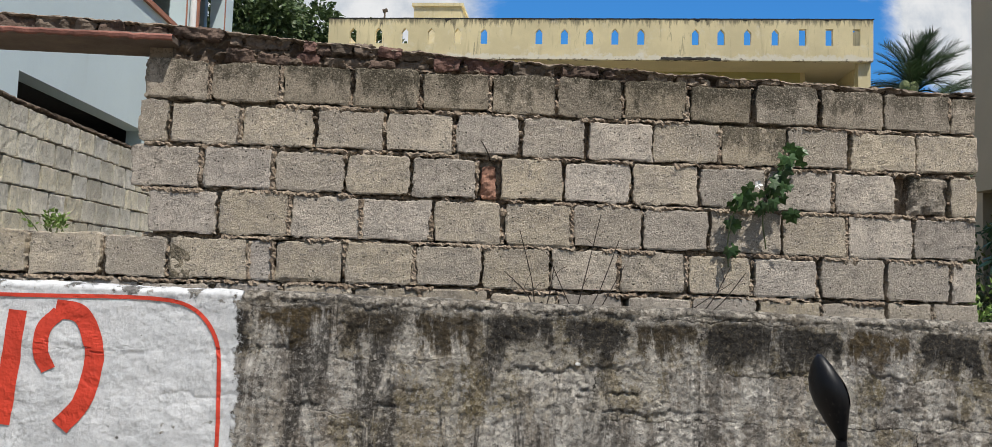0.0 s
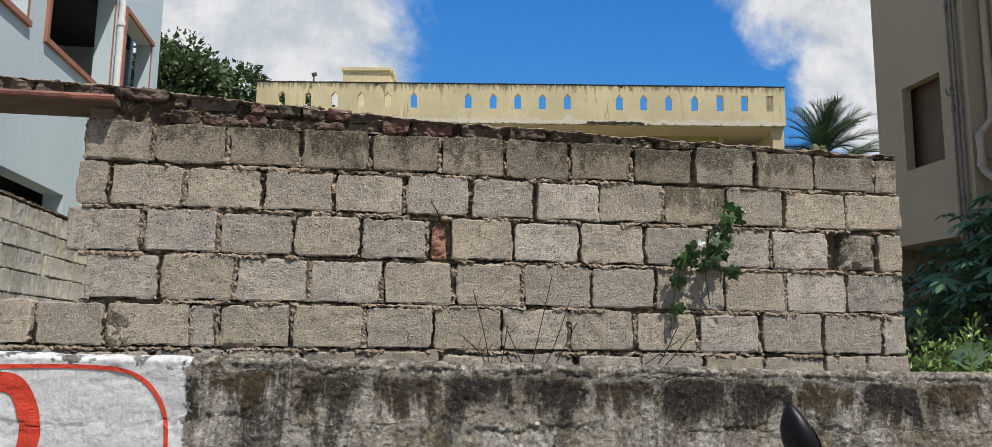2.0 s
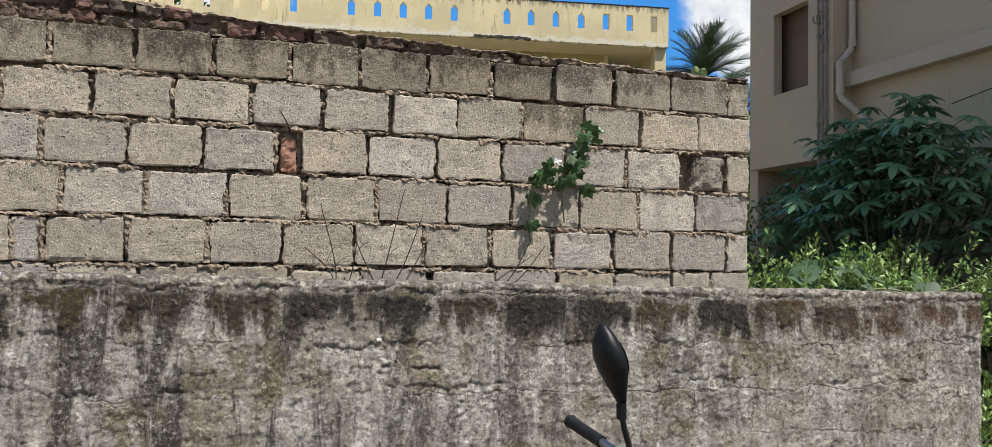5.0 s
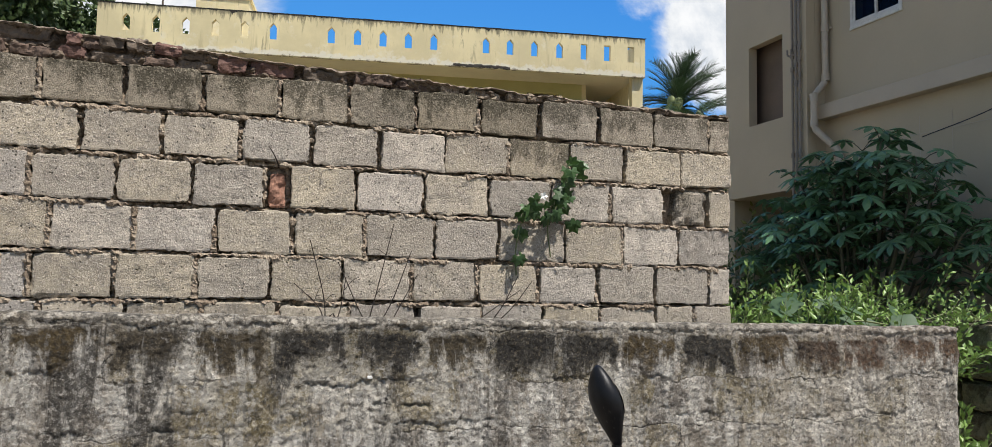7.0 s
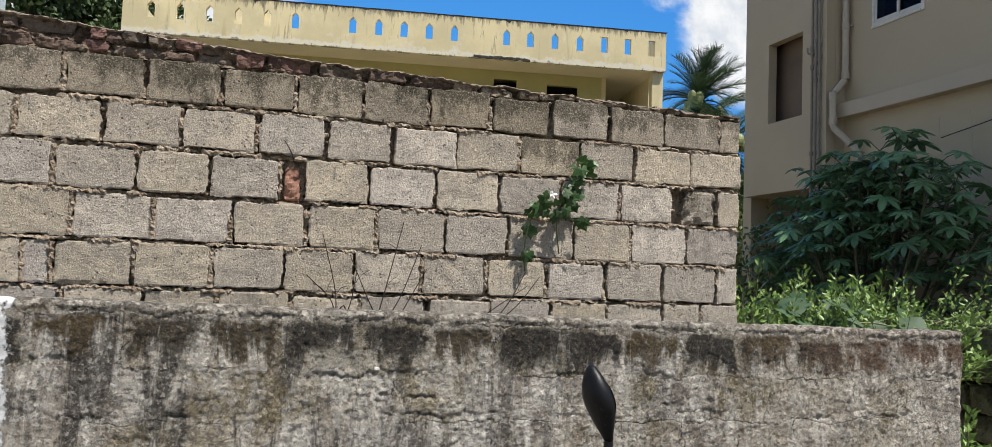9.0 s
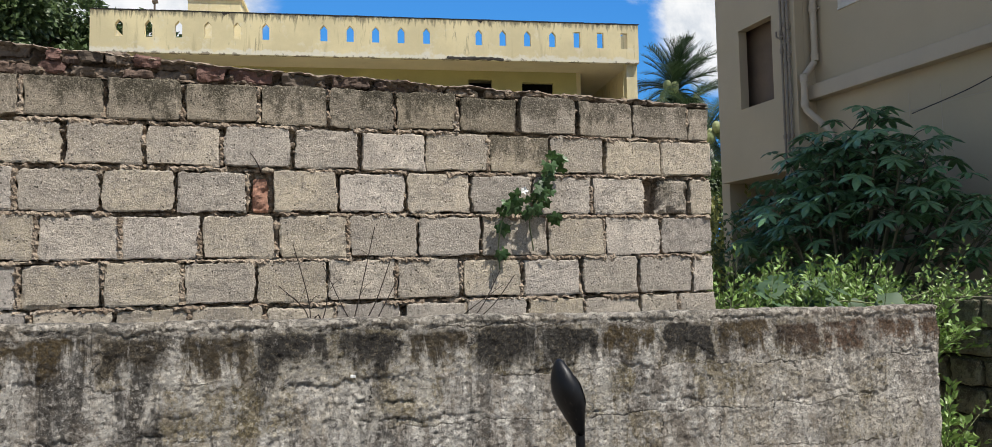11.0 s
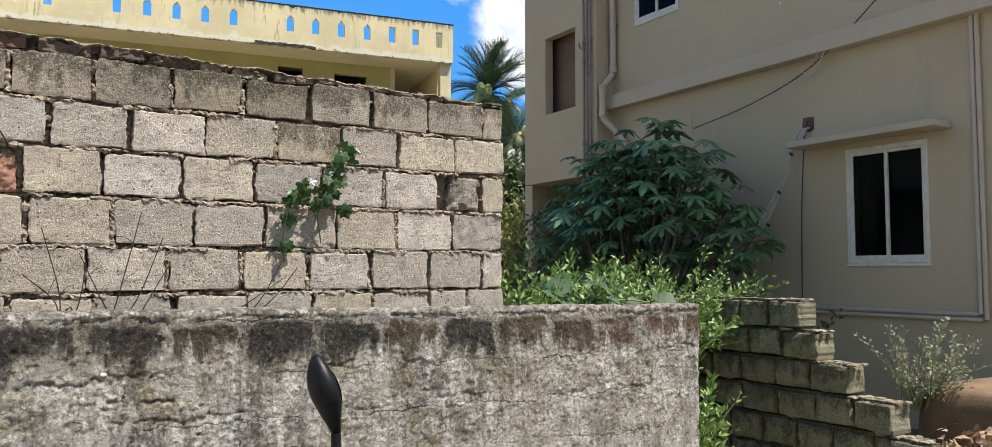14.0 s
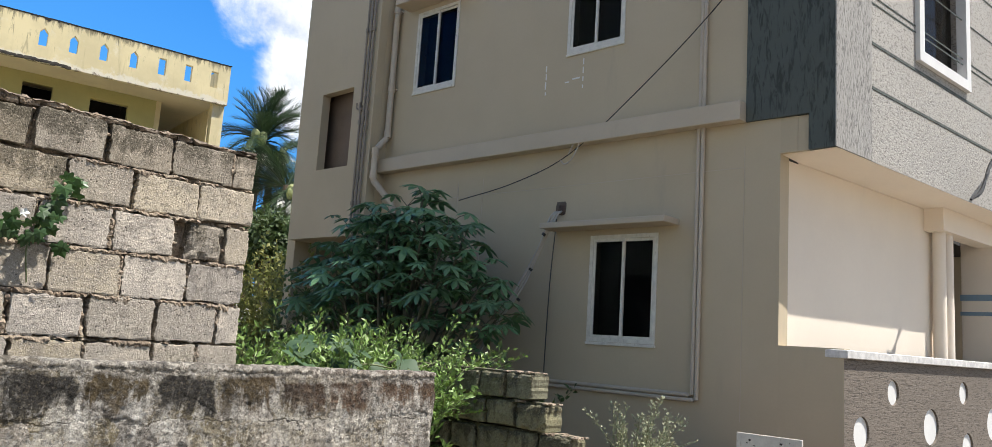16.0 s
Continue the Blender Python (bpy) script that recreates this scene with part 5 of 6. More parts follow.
# ---- pale mint house beyond the boundary wall ----
def mint_house():
    root = thing("house", "pale mint painted house with terracotta window trims", "house", pose(-5.2, 7.0, 0, 0, 0, 90))
    u = lambda y: y - 7.0
    # height above the visible storeys is added, unseen, to block low sky light
    top = 13.0
    holes = [(u(12.2), u(15.0), 5.80, 7.68), (u(15.65), u(17.45), 4.4, 7.66), (u(9.4), u(11.5), 5.80, 7.4), (u(9.5), u(13.4), 1.5, 3.66)]
    part("wall", holed(0.0, u(18.1), 0.0, top, holes, 0.30), M_MINT, root)
    for a, b, c, d in holes[:3]:
        tr = part("window", solid((a - 0.09, b + 0.09, -0.05, 0.10, c - 0.09, c - 0.003), (a - 0.09, b + 0.09, -0.05, 0.10, d + 0.003, d + 0.09), (a - 0.09, a - 0.003, -0.05, 0.10, c - 0.003, d + 0.003), (b + 0.003, b + 0.06, -0.012, 0.10, c - 0.003, d + 0.003)), M_TERRACOTTA, root, "unglazed opening with terracotta trim")
    bm = bmesh.new()
    tube(bm, [(u(15.2), -0.07, 0.0), (u(15.2), -0.07, top)], 0.06, 10)
    for z in (2.5, 5.0, 7.2, 9.0):
        tube(bm, [(u(15.2), -0.07, z), (u(15.2), -0.07, z + 0.1)], 0.075, 10)
    smooth(part("rain_pipe", bm, M_WHITE, root, "white rain pipe"))
    part("end_wall", solid((u(17.9), u(18.1), 0.56, 6.0, 0.0, top)), M_MINT, root)
    part("near_wall", solid((0.0, 0.2, 0.56, 6.0, 0.0, top)), M_MINT, root)
    part("far_wall", solid((0.0, u(18.1), 6.0, 6.2, 0.0, top)), M_INSIDE, root)
    part("floor_slab", solid((0.2, u(17.9), 0.56, 6.0, 3.9, 4.1)), M_INSIDE, root)
    part("floor_slab", solid((0.2, u(17.9), 0.56, 6.0, 7.7, 7.9)), M_INSIDE, root)
    part("roof_slab", solid((0.0, u(18.1), 0.0, 6.2, top, top + 0.15)), M_MINT, root)
    return root


mint_house()


# ---- far white wall seen in the gap ----
far = thing("wall_6", "far whitewashed boundary wall behind the bushes", "wall", pose(8.2, 19.5, 0, 0, 0, 0), kind="structure")
part("wall", solid((0.0, 9.0, 0.0, 0.2, 0.0, 2.05), bevel=0.01), M_WHITE, far)


# ---- plants ----
def palmate_leaf(size, seed, lobes=8):
    """A castor leaf: pointed lobes round a centre, folded along their ribs and drooping towards the tips; it lies in x, y."""
    rng = random.Random(seed)
    bm = bmesh.new()
    c = bm.verts.new((0, 0, 0))
    ring, half = [], 0.5 * radians(300 / (lobes - 1))
    for k in range(lobes):
        a = radians(-150 + 300 * k / (lobes - 1)) + rng.uniform(-0.06, 0.06)
        long = size * (0.58 + 0.42 * math.cos(a * 0.5) ** 2) * rng.uniform(0.88, 1.08)
        sag = rng.uniform(0.7, 1.5)
        for da, f, drop in ((-half, 0.36, -0.015), (-half * 0.66, 0.60, 0.07), (-half * 0.38, 0.82, 0.14), (0.0, 1.06, 0.24), (half * 0.38, 0.82, 0.14), (half * 0.66, 0.60, 0.07)):
            r = long * f
            ring.append(bm.verts.new((r * math.sin(a + da), r * math.cos(a + da), -drop * size * sag)))
        rib = bm.verts.new((0.6 * long * math.sin(a), 0.6 * long * math.cos(a), -0.035 * size * sag))
        lo, m1, n1, tip, n2, m2 = ring[-6:]
        for f in ((c, lo, m1), (c, m1, rib), (rib, m1, n1), (rib, n1, tip), (rib, tip, n2), (rib, n2, m2), (c, rib, m2)):
            bm.faces.new(f)
    for k in range(1, lobes):
        bm.faces.new((c, ring[6 * k - 1], ring[6 * k]))
    bmesh.ops.recalc_face_normals(bm, faces=bm.faces)
    return bm


def mesh_of(bm, name, material):
    me = bpy.data.meshes.new(name)
    bm.to_mesh(me)
    bm.free()
    me.materials.append(material)
    return me


def castor_plant():
    root = thing("castor_plant", "tall dark green castor plant with palmate leaves", "plant", pose(6.35, 7.22, 0))
    rng = random.Random(21)
    leaves = [mesh_of(palmate_leaf(1.0, s, 7 + s % 3), "leaf", M_CASTOR) for s in range(6)]
    stalks = bmesh.new()
    for k in range(54):
        # stems fan out from the base into a broad dome, widest along the house wall
        a = 2.4 * k + rng.uniform(-0.3, 0.3)
        reach = math.sqrt((k + 0.5) / 54)
        x, y = 0.62 * reach * math.cos(a), 1.66 * reach * math.sin(a)
        z = 3.06 - 1.22 * reach ** 1.8 + rng.uniform(-0.22, 0.10)
        pts = bent([(0.04 * math.cos(a), 0.12 * math.sin(a), 0.0), (x * 0.45, y * 0.40, z * 0.45), (x * 0.82, y * 0.80, z * 0.82), (x, y, z)], 5)
        bm = bmesh.new()
        tube(bm, pts, [0.024 - 0.014 * i / len(pts) for i in range(len(pts))], 6)
        smooth(part("stem", bm, M_CASTOR_STEM, root))
        n = 9 if k < 34 else 11
        for j in range(n):
            # a rosette at the tip, a few older leaves lower down
            i = len(pts) - 1 - int((j / n) ** 1.3 * len(pts) * (0.36 if k < 32 else 0.62))
            p = Vector(pts[i])
            turn = a + j * 2.4 + rng.uniform(-0.5, 0.5)
            out = rng.uniform(0.16, 0.36)
            q = p + Vector((math.cos(turn) * out, math.sin(turn) * out, 0.16 - 0.20 * j / n + rng.uniform(-0.05, 0.06)))
            tube(stalks, [p, (p + q) / 2 + Vector((0, 0, 0.03)), q], 0.005, 4, False)
            ob = new("leaf", rng.choice(leaves))
            ob.parent = root
            s = rng.uniform(0.155, 0.255)
            ob.matrix_local = Matrix.Translation(q) @ Matrix.Rotation(turn - math.pi / 2 + rng.uniform(-0.4, 0.4), 4, "Z") @ Matrix.Rotation(rng.uniform(-0.60, -0.05), 4, "X") @ Matrix.Rotation(rng.uniform(-0.3, 0.3), 4, "Y") @ Matrix.Diagonal((s, s, s, 1))
    part("leafstalk", stalks, M_CASTOR_STEM, root)
    return root


castor_plant()


def small_leaf(bm, p, d, size, wide, rng):
    """A pointed leaf of four corners, folded along its rib."""
    side = d.cross(Vector((rng.uniform(-1, 1), rng.uniform(-1, 1), rng.uniform(-0.3, 1)))).normalized()
    up = side.cross(d).normalized()
    a = bm.verts.new(p)
    b = bm.verts.new(p + d * size * 0.45 + side * size * wide + up * size * 0.06)
    c = bm.verts.new(p + d * size * 0.45 - side * size * wide + up * size * 0.06)
    t = bm.verts.new(p + d * size - up * size * 0.1)
    m = bm.verts.new(p + d * size * 0.5)
    bm.faces.new((a, m, b))
    bm.faces.new((m, t, b))
    bm.faces.new((a, c, m))
    bm.faces.new((m, c, t))


def bush(name, label, m, sprays, leaf_mat, size, per, seed, lean=(0, 0, 1), length=(0.5, 0.9), spread=(0.6, 0.4), wide=0.26, stem_mat=None):
    """Many upright sprays of small leaves from a patch of ground; the leaves are past counting."""
    root = thing(name, label, "shrub", m)
    rng = random.Random(seed)
    stems, leaves = bmesh.new(), bmesh.new()
    for k in range(sprays):
        base = Vector((rng.uniform(-spread[0], spread[0]), rng.uniform(-spread[1], spread[1]), 0))
        d = (Vector(lean) + Vector((rng.uniform(-0.6, 0.6), rng.uniform(-0.6, 0.6), rng.uniform(-0.1, 0.3)))).normalized()
        long = rng.uniform(*length)
        pts = [base]
        for i in range(9):
            d = (d + Vector((rng.uniform(-0.14, 0.14), rng.uniform(-0.14, 0.14), rng.uniform(-0.10, 0.06)))).normalized()
            pts.append(pts[-1] + d * long / 9)
        tube(stems, pts, [0.006 - 0.0005 * i for i in range(10)], 4, False)
        for j in range(per):
            t = 2 + 7 * (j + rng.random()) / per
            i = int(t)
            p = pts[i].lerp(pts[min(i + 1, 9)], t - i)
            out = Vector((rng.uniform(-1, 1), rng.uniform(-1, 1), rng.uniform(-0.2, 0.8))).normalized()
            small_leaf(leaves, p + out * 0.02, (out + d * 0.5).normalized(), size * rng.uniform(0.6, 1.25), wide, rng)
    part("stem", stems, stem_mat or M_STEM, root)
    tagged(part("foliage", leaves, leaf_mat, root), kind="stuff")
    return root


# sunlit scrub behind the end of the plaster wall
bush("scrub_bush", "bright green leafy scrub spilling over the wall end", pose(3.45, 4.55, 0.62), 125, M_BUSHLEAF, 0.054, 46, 2, (0.05, -0.05, 1), (0.55, 1.0), (0.85, 0.40), 0.22)
bush("scrub_bush", "bright green leafy scrub beside the stepped wall", pose(4.15, 5.05, 0.72), 105, M_BUSHLEAF, 0.052, 46, 4, (0.22, 0.0, 0.9), (0.55, 1.0), (0.55, 0.28), 0.22)
# dark-coloured sprays that paint the shaded gaps beneath the bright ones
bush("scrub_bush", "low scrub behind the wall, shade put into its dark leaf colour", pose(3.6, 4.9, 0.45), 70, M_DARKLEAF, 0.085, 30, 28, (0.05, 0.0, 1), (0.5, 0.95), (1.0, 0.40), 0.3)
bush("scrub_bush", "leafy scrub growing round the wall end", pose(3.64, 3.72, 0.0), 24, M_BUSHLEAF, 0.06, 44, 6, (0.0, 0.05, 1.2), (0.5, 1.0), (0.12, 0.18), 0.24)
bush("scrub_bush", "dark low growth under the castor plant", pose(5.6, 6.2, 0.3), 90, M_TREELEAF, 0.10, 40, 8, (0, 0, 1), (0.6, 1.2), (0.6, 1.5))
bush("scrub_bush", "pale sprays of scrub leaning over the stepped wall", pose(4.2, 4.45, 0.85), 34, M_BUSHLEAF, 0.046, 44, 26, (0.5, -0.25, 0.55), (0.35, 0.75), (0.15, 0.2))
bush("scrub_bush", "loose green sprays hanging over the top of the stepped wall", pose(4.62, 4.75, 1.02), 30, M_BUSHLEAF, 0.046, 40, 33, (0.75, -0.15, 0.42), (0.4, 0.85), (0.2, 0.35), 0.24)
bush("wispy_shrub", "thin dusty shrub by the house wall", pose(6.10, 3.66, 0.42), 30, M_SHRUB, 0.032, 56, 12, (0.05, -0.22, 0.9), (0.4, 0.78), (0.10, 0.12), 0.3)
bush("yellowing_bush", "yellow-green bush behind the plot", pose(9.5, 14.6, 0.0), 250, M_YELLOWLEAF, 0.12, 50, 14, (0, 0, 1), (1.8, 3.4), (1.3, 1.2))
bush("scrub_bush", "dark leafy growth at the corner under the bay", pose(6.85, 8.95, 0.0), 60, M_TREELEAF, 0.11, 46, 19, (0, 0, 1), (1.6, 2.6), (0.2, 0.35))
bush("scrub_bush", "dark tall growth under the bay of the house", pose(7.85, 9.9, 0.0), 80, M_TREELEAF, 0.12, 46, 18, (0, 0, 1), (1.5, 2.6), (0.35, 0.8))
bush("scrub_bush", "yellow-green tangled growth behind the block wall", pose(7.7, 12.4, 0.0), 110, M_YELLOWLEAF, 0.10, 60, 20, (0, 0, 1), (1.6, 3.2), (0.8, 0.7))
bush("roof_weeds", "small weeds on the boundary wall", pose(-3.78, 7.6, 1.72), 9, M_BUSHLEAF, 0.05, 20, 16, (0, 0, 1), (0.12, 0.24), (0.12, 0.1))


def broad_leaves():
    """Large round gourd leaves among the scrub."""
    root = thing("gourd_vine", "gourd vine with broad pale green leaves in the scrub", "plant", pose(3.9, 4.3, 1.2))
    rng = random.Random(9)
    bm = bmesh.new()
    c = bm.verts.new((0, 0, 0))
    ring = [bm.verts.new((math.sin(a) * (1 + 0.13 * math.cos(5 * a)), math.cos(a) * (1 + 0.13 * math.cos(5 * a)), -0.12 - 0.05 * math.cos(3 * a))) for a in [radians(-160 + 320 * k / 17) for k in range(18)]]
    for p, q in zip(ring, ring[1:]):
        bm.faces.new((c, p, q)).smooth = True
    me = mesh_of(bm, "leaf", M_BROADLEAF)
    for k in range(20):
        ob = new("leaf", me)
        ob.parent = root
        s = rng.uniform(0.05, 0.10)
        ob.matrix_local = pose(rng.uniform(-0.75, 0.20), rng.uniform(-0.1, 0.3), rng.uniform(0.0, 0.20), rng.uniform(20, 65), rng.uniform(-25, 25), rng.uniform(-60, 60)) @ Matrix.Diagonal((s, s, s, 1))
    bm = bmesh.new()
    tube(bm, bent([(-0.8, 0.1, -0.1), (-0.3, 0, 0.08), (0.2, 0.05, 0.05), (0.8, 0, 0.1), (0.85, 0.1, -0.9)], 6), 0.006, 5)
    part("stem", bm, M_STEM, root)


broad_leaves()


def wall_vine():
    root = thing("climbing_vine", "small green creeper with a white flower on the block wall", "plant", pose(1.40, FACE - 0.02, 1.85))
    rng = random.Random(31)
    bm = bmesh.new()
    outline = [(0, -0.05), (0.34, -0.30), (0.62, -0.18), (0.55, 0.18), (0.78, 0.48), (0.36, 0.50), (0.16, 0.78), (0, 1.05)]
    outline = outline + [(-x, y) for x, y in outline[-2:0:-1]]
    c = bm.verts.new((0, 0.15, 0.06))
    ring = [bm.verts.new((x, y, -0.10 * abs(x) - 0.12 * max(0, y))) for x, y in outline]
    for k in range(len(ring)):
        bm.faces.new((c, ring[k], ring[(k + 1) % len(ring)]))
    me = mesh_of(bm, "leaf", M_VINE)
    clumps = [((0.13, 0.27), 9, 0.055), ((0.09, 0.20), 7, 0.055), ((0.07, 0.12), 8, 0.055), ((0.04, 0.05), 9, 0.055), ((0.01, 0.0), 6, 0.05), ((-0.10, 0.06), 12, 0.065), ((-0.15, 0.0), 8, 0.06), ((-0.16, -0.10), 4, 0.03), ((-0.18, -0.22), 3, 0.02), ((0.12, -0.04), 3, 0.03)]
    for (x, z), n, r in clumps:
        for k in range(n):
            ob = new("leaf", me)
            ob.parent = root
            s = rng.uniform(0.034, 0.058)
            ob.matrix_local = pose(x + rng.gauss(0, r * 0.42), -rng.uniform(0.01, 0.11), z + rng.gauss(0, r * 0.42), rng.uniform(50, 125), rng.uniform(-40, 40), rng.uniform(-50, 50)) @ Matrix.Rotation(rng.uniform(2.2, 4.1), 4, "Z") @ Matrix.Diagonal((s, s, s, 1))
    for line in ([(0.12, 0.0, 0.30), (0.09, -0.03, 0.2), (0.04, -0.04, 0.06), (-0.01, -0.03, -0.05), (0.02, 0.0, -0.22)], [(0.04, -0.04, 0.06), (-0.08, -0.05, 0.05), (-0.16, -0.04, -0.04), (-0.19, -0.03, -0.2), (-0.18, -0.02, -0.32)]):
        bm = bmesh.new()
        tube(bm, bent(line, 5), 0.004, 5)
        part("stem", bm, M_STEM, root)
    bm = bmesh.new()
    for k in range(5):
        a = 2 * math.pi * k / 5
        small_leaf(bm, Vector((-0.06, -0.09, 0.095)), Vector((math.cos(a), -0.3, math.sin(a))).normalized(), 0.026, 0.45, rng)
    part("flower", bm, M_FLOWER, root, "small white flower")


wall_vine()


def dry_twigs():
    root = thing("dry_weeds", "dry bare weed stalks between the two walls", "weeds", pose(0.4, 3.75, 0.0))
    rng = random.Random(8)
    ends = [((-0.20, 1.20), (-0.27, 1.66)), ((0.06, 1.20), (-0.12, 1.56)), ((-0.02, 1.20), (0.11, 1.74)), ((0.0, 1.20), (0.20, 1.63)), ((0.46, 1.24), (0.76, 1.455)), ((0.60, 1.28), (0.80, 1.50)), ((0.07, 1.20), (0.24, 1.52)), ((-0.16, 1.25), (-0.10, 1.50)), ((0.55, 1.28), (0.70, 1.52)), ((-0.19, 1.3), (-0.33, 1.47))]
    lines = [[(a, 0, c), (a * 0.6 + b * 0.4 + 0.006, 0, c * 0.6 + d * 0.4), (b, 0, d)] for (a, c), (b, d) in ends]
    lines = [[(2.6 * a[0] - 1.6 * b[0], 0, 0.0), (2.2 * a[0] - 1.2 * b[0], 0, 2.2 * a[2] - 1.2 * b[2]), a, b, c] for a, b, c in lines]
    for ln in lines:
        bm = bmesh.new()
        y, bow = rng.uniform(-0.1, 0.1), rng.uniform(-0.028, 0.028)
        pts = [(a, y, c) for a, b, c in ln]
        pts[3] = (pts[3][0] + bow, y + bow, pts[3][2])
        full = bent(pts, 5)
        tube(bm, full, [0.0050 - 0.0032 * i / len(full) for i in range(len(full))], 5)
        stalk = part("stalk", bm, M_TWIG, root)
        for k in range(rng.choice((0, 1, 2, 2))):
            p = full[rng.randrange(len(full) - 7, len(full) - 2)]
            tip = p + Vector((rng.uniform(-0.11, 0.11), rng.uniform(-0.05, 0.05), rng.uniform(0.02, 0.10)))
            bm = bmesh.new()
            tube(bm, bent([p, p.lerp(tip, 0.5) + Vector((0, 0, 0.012)), tip], 4), 0.0014, 4)
            part("twig", bm, M_TWIG, stalk)


dry_twigs()


def frond(long, seed, droop):
    """A feather palm leaf along +x, arching down, stiff leaflets swept forward on both sides."""
    rng = random.Random(seed)
    bm = bmesh.new()
    pts = [Vector((long * t * (1 - 0.12 * t), 0, long * (0.30 * t - droop * t * t))) for t in [i / 14 for i in range(15)]]
    tube(bm, pts, [0.030 * (1 - 0.9 * i / 14) + 0.004 for i in range(15)], 5, False)
    for i in range(30):
        t = 0.16 + 0.84 * i / 30
        k = t * 14
        j = min(int(k), 13)
        p = pts[j].lerp(pts[j + 1], k - j)
        d = (pts[j + 1] - pts[j]).normalized()
        size = long * 0.30 * math.sin(math.pi * min(1.0, 0.22 + t * 0.72)) ** 0.7 + 0.10
        for sg in (-1, 1):
            o = (d * 0.95 + Vector((0, sg, 0)) * 0.85 + Vector((0, 0, 0.20 + rng.uniform(-0.15, 0.15)))).normalized()
            q = o + Vector((0, 0, -0.22))
            w = d * 0.0165 * long / 2
            a, b = bm.verts.new(p - w), bm.verts.new(p + w)
            m1, m2 = bm.verts.new(p + o * size * 0.5 + w * 0.8), bm.verts.new(p + o * size * 0.5 - w * 0.8)
            e = bm.verts.new(p + o * size * 0.5 + q.normalized() * size * 0.5)
            bm.faces.new((a, b, m1, m2))
            bm.faces.new((m2, m1, e))
    return bm


def palm(m, height, count, seed, long, label, low, high, pale):
    root = thing("palm_tree", label, "palm", m, "coconut palms")
    rng = random.Random(seed)
    bm = bmesh.new()
    pts = [(0.1 * math.sin(i * 0.5), 0, height * i / 14) for i in range(15)]
    tube(bm, pts, [0.20 - 0.006 * i for i in range(15)], 10)
    part("trunk", bm, M_BARK, root)
    kinds = [mesh_of(frond(long, s, dr), "frond", mat) for s, dr, mat in ((1, 0.30, M_PALM), (2, 0.44, M_PALM), (3, 0.60, pale), (4, 0.80, pale))]
    for k in range(count):
        up = low + (high - low) * ((k * 0.7549 + 0.3) % 1.0)
        kind = kinds[0] if up > 45 else kinds[1] if up > 12 else kinds[2] if up > -15 else kinds[3]
        ob = new("frond", kind)
        ob.parent = root
        s = rng.uniform(0.85, 1.1)
        ob.matrix_local = Matrix.Translation((0.1 * math.sin(7), 0, height - 0.1)) @ Matrix.Rotation(k * 2.4 + rng.uniform(-0.3, 0.3), 4, "Z") @ Matrix.Rotation(radians(-up), 4, "Y") @ Matrix.Diagonal((s, s, s, 1))
    for k in range(5):
        bm = bmesh.new()
        bmesh.ops.create_icosphere(bm, subdivisions=2, radius=0.15)
        nut = part("coconut", bm, M_NUT, root)
        nut.location = (-0.42 + 0.20 * math.cos(k * 1.3), -0.45 + 0.15 * math.sin(k * 1.3), height - 0.05 - 0.16 * (k % 3))
        nut.scale.z = 1.35


palm(pose(14.12, 24.0, 0), 7.8, 58, 3, 2.05, "coconut palm with upright arching fronds", -62, 88, M_PALM)
palm(pose(15.2, 25.0, 0, 0, 0, 40), 7.6, 16, 6, 2.1, "pale coconut palm with hanging fronds", -30, 50, M_PALM_PALE)
palm(pose(14.0, 22.0, 0, 0, 0, 40), 6.0, 30, 6, 2.2, "lower coconut palm with hanging fronds behind the house", -70, 60, M_PALM)


def tree(m, height, crown, seed, label, leaf=0.22, n=9000):
    root = thing("tree", label, "tree", m, "trees behind the houses")
    rng = random.Random(seed)
    bm = bmesh.new()
    tube(bm, bent([(0, 0, 0), (0.15, 0.1, height * 0.3), (-0.1, 0, height * 0.6)], 6), [0.3 - 0.012 * i for i in range(13)], 9)
    clumps = []
    for k in range(26):
        a, e = rng.uniform(0, 2 * math.pi), rng.uniform(-0.3, 1.3)
        r = crown * rng.uniform(0.55, 1.0)
        c = Vector((r * math.cos(a) * math.cos(e), r * math.sin(a) * math.cos(e), height * 0.68 + 0.62 * r * math.sin(e)))
        clumps.append((c, crown * rng.uniform(0.22, 0.40)))
        tube(bm, bent([(-0.1, 0, height * 0.5), c * 0.5 + Vector((0, 0, height * 0.28)), c], 4), [0.10 - 0.010 * i for i in range(9)], 5, False)
    part("trunk", bm, M_BARK, root)
    lv = bmesh.new()
    for i in range(n):
        c, r = rng.choice(clumps)
        d = Vector((rng.gauss(0, 1), rng.gauss(0, 1), rng.gauss(0, 1))).normalized()
        p = c + d * r * rng.uniform(0.55, 1.05)
        small_leaf(lv, p, (d + Vector((rng.uniform(-1, 1), rng.uniform(-1, 1), rng.uniform(-1, 0.3)))).normalized(), leaf * rng.uniform(0.6, 1.3), 0.3, rng)
    tagged(part("crown", lv, M_TREELEAF, root), kind="stuff")


tree(pose(-7.0, 27.5, 0), 12.9, 2.9, 1, "dense dark green tree behind the houses", n=15000)
tree(pose(-4.0, 29.5, 0), 12.4, 2.5, 2, "round dark green tree behind the yellow building", n=13000)
tree(pose(10.75, 17.0, 0), 4.7, 1.35, 5, "small leafy tree in the gap behind the plot", leaf=0.16, n=7000)


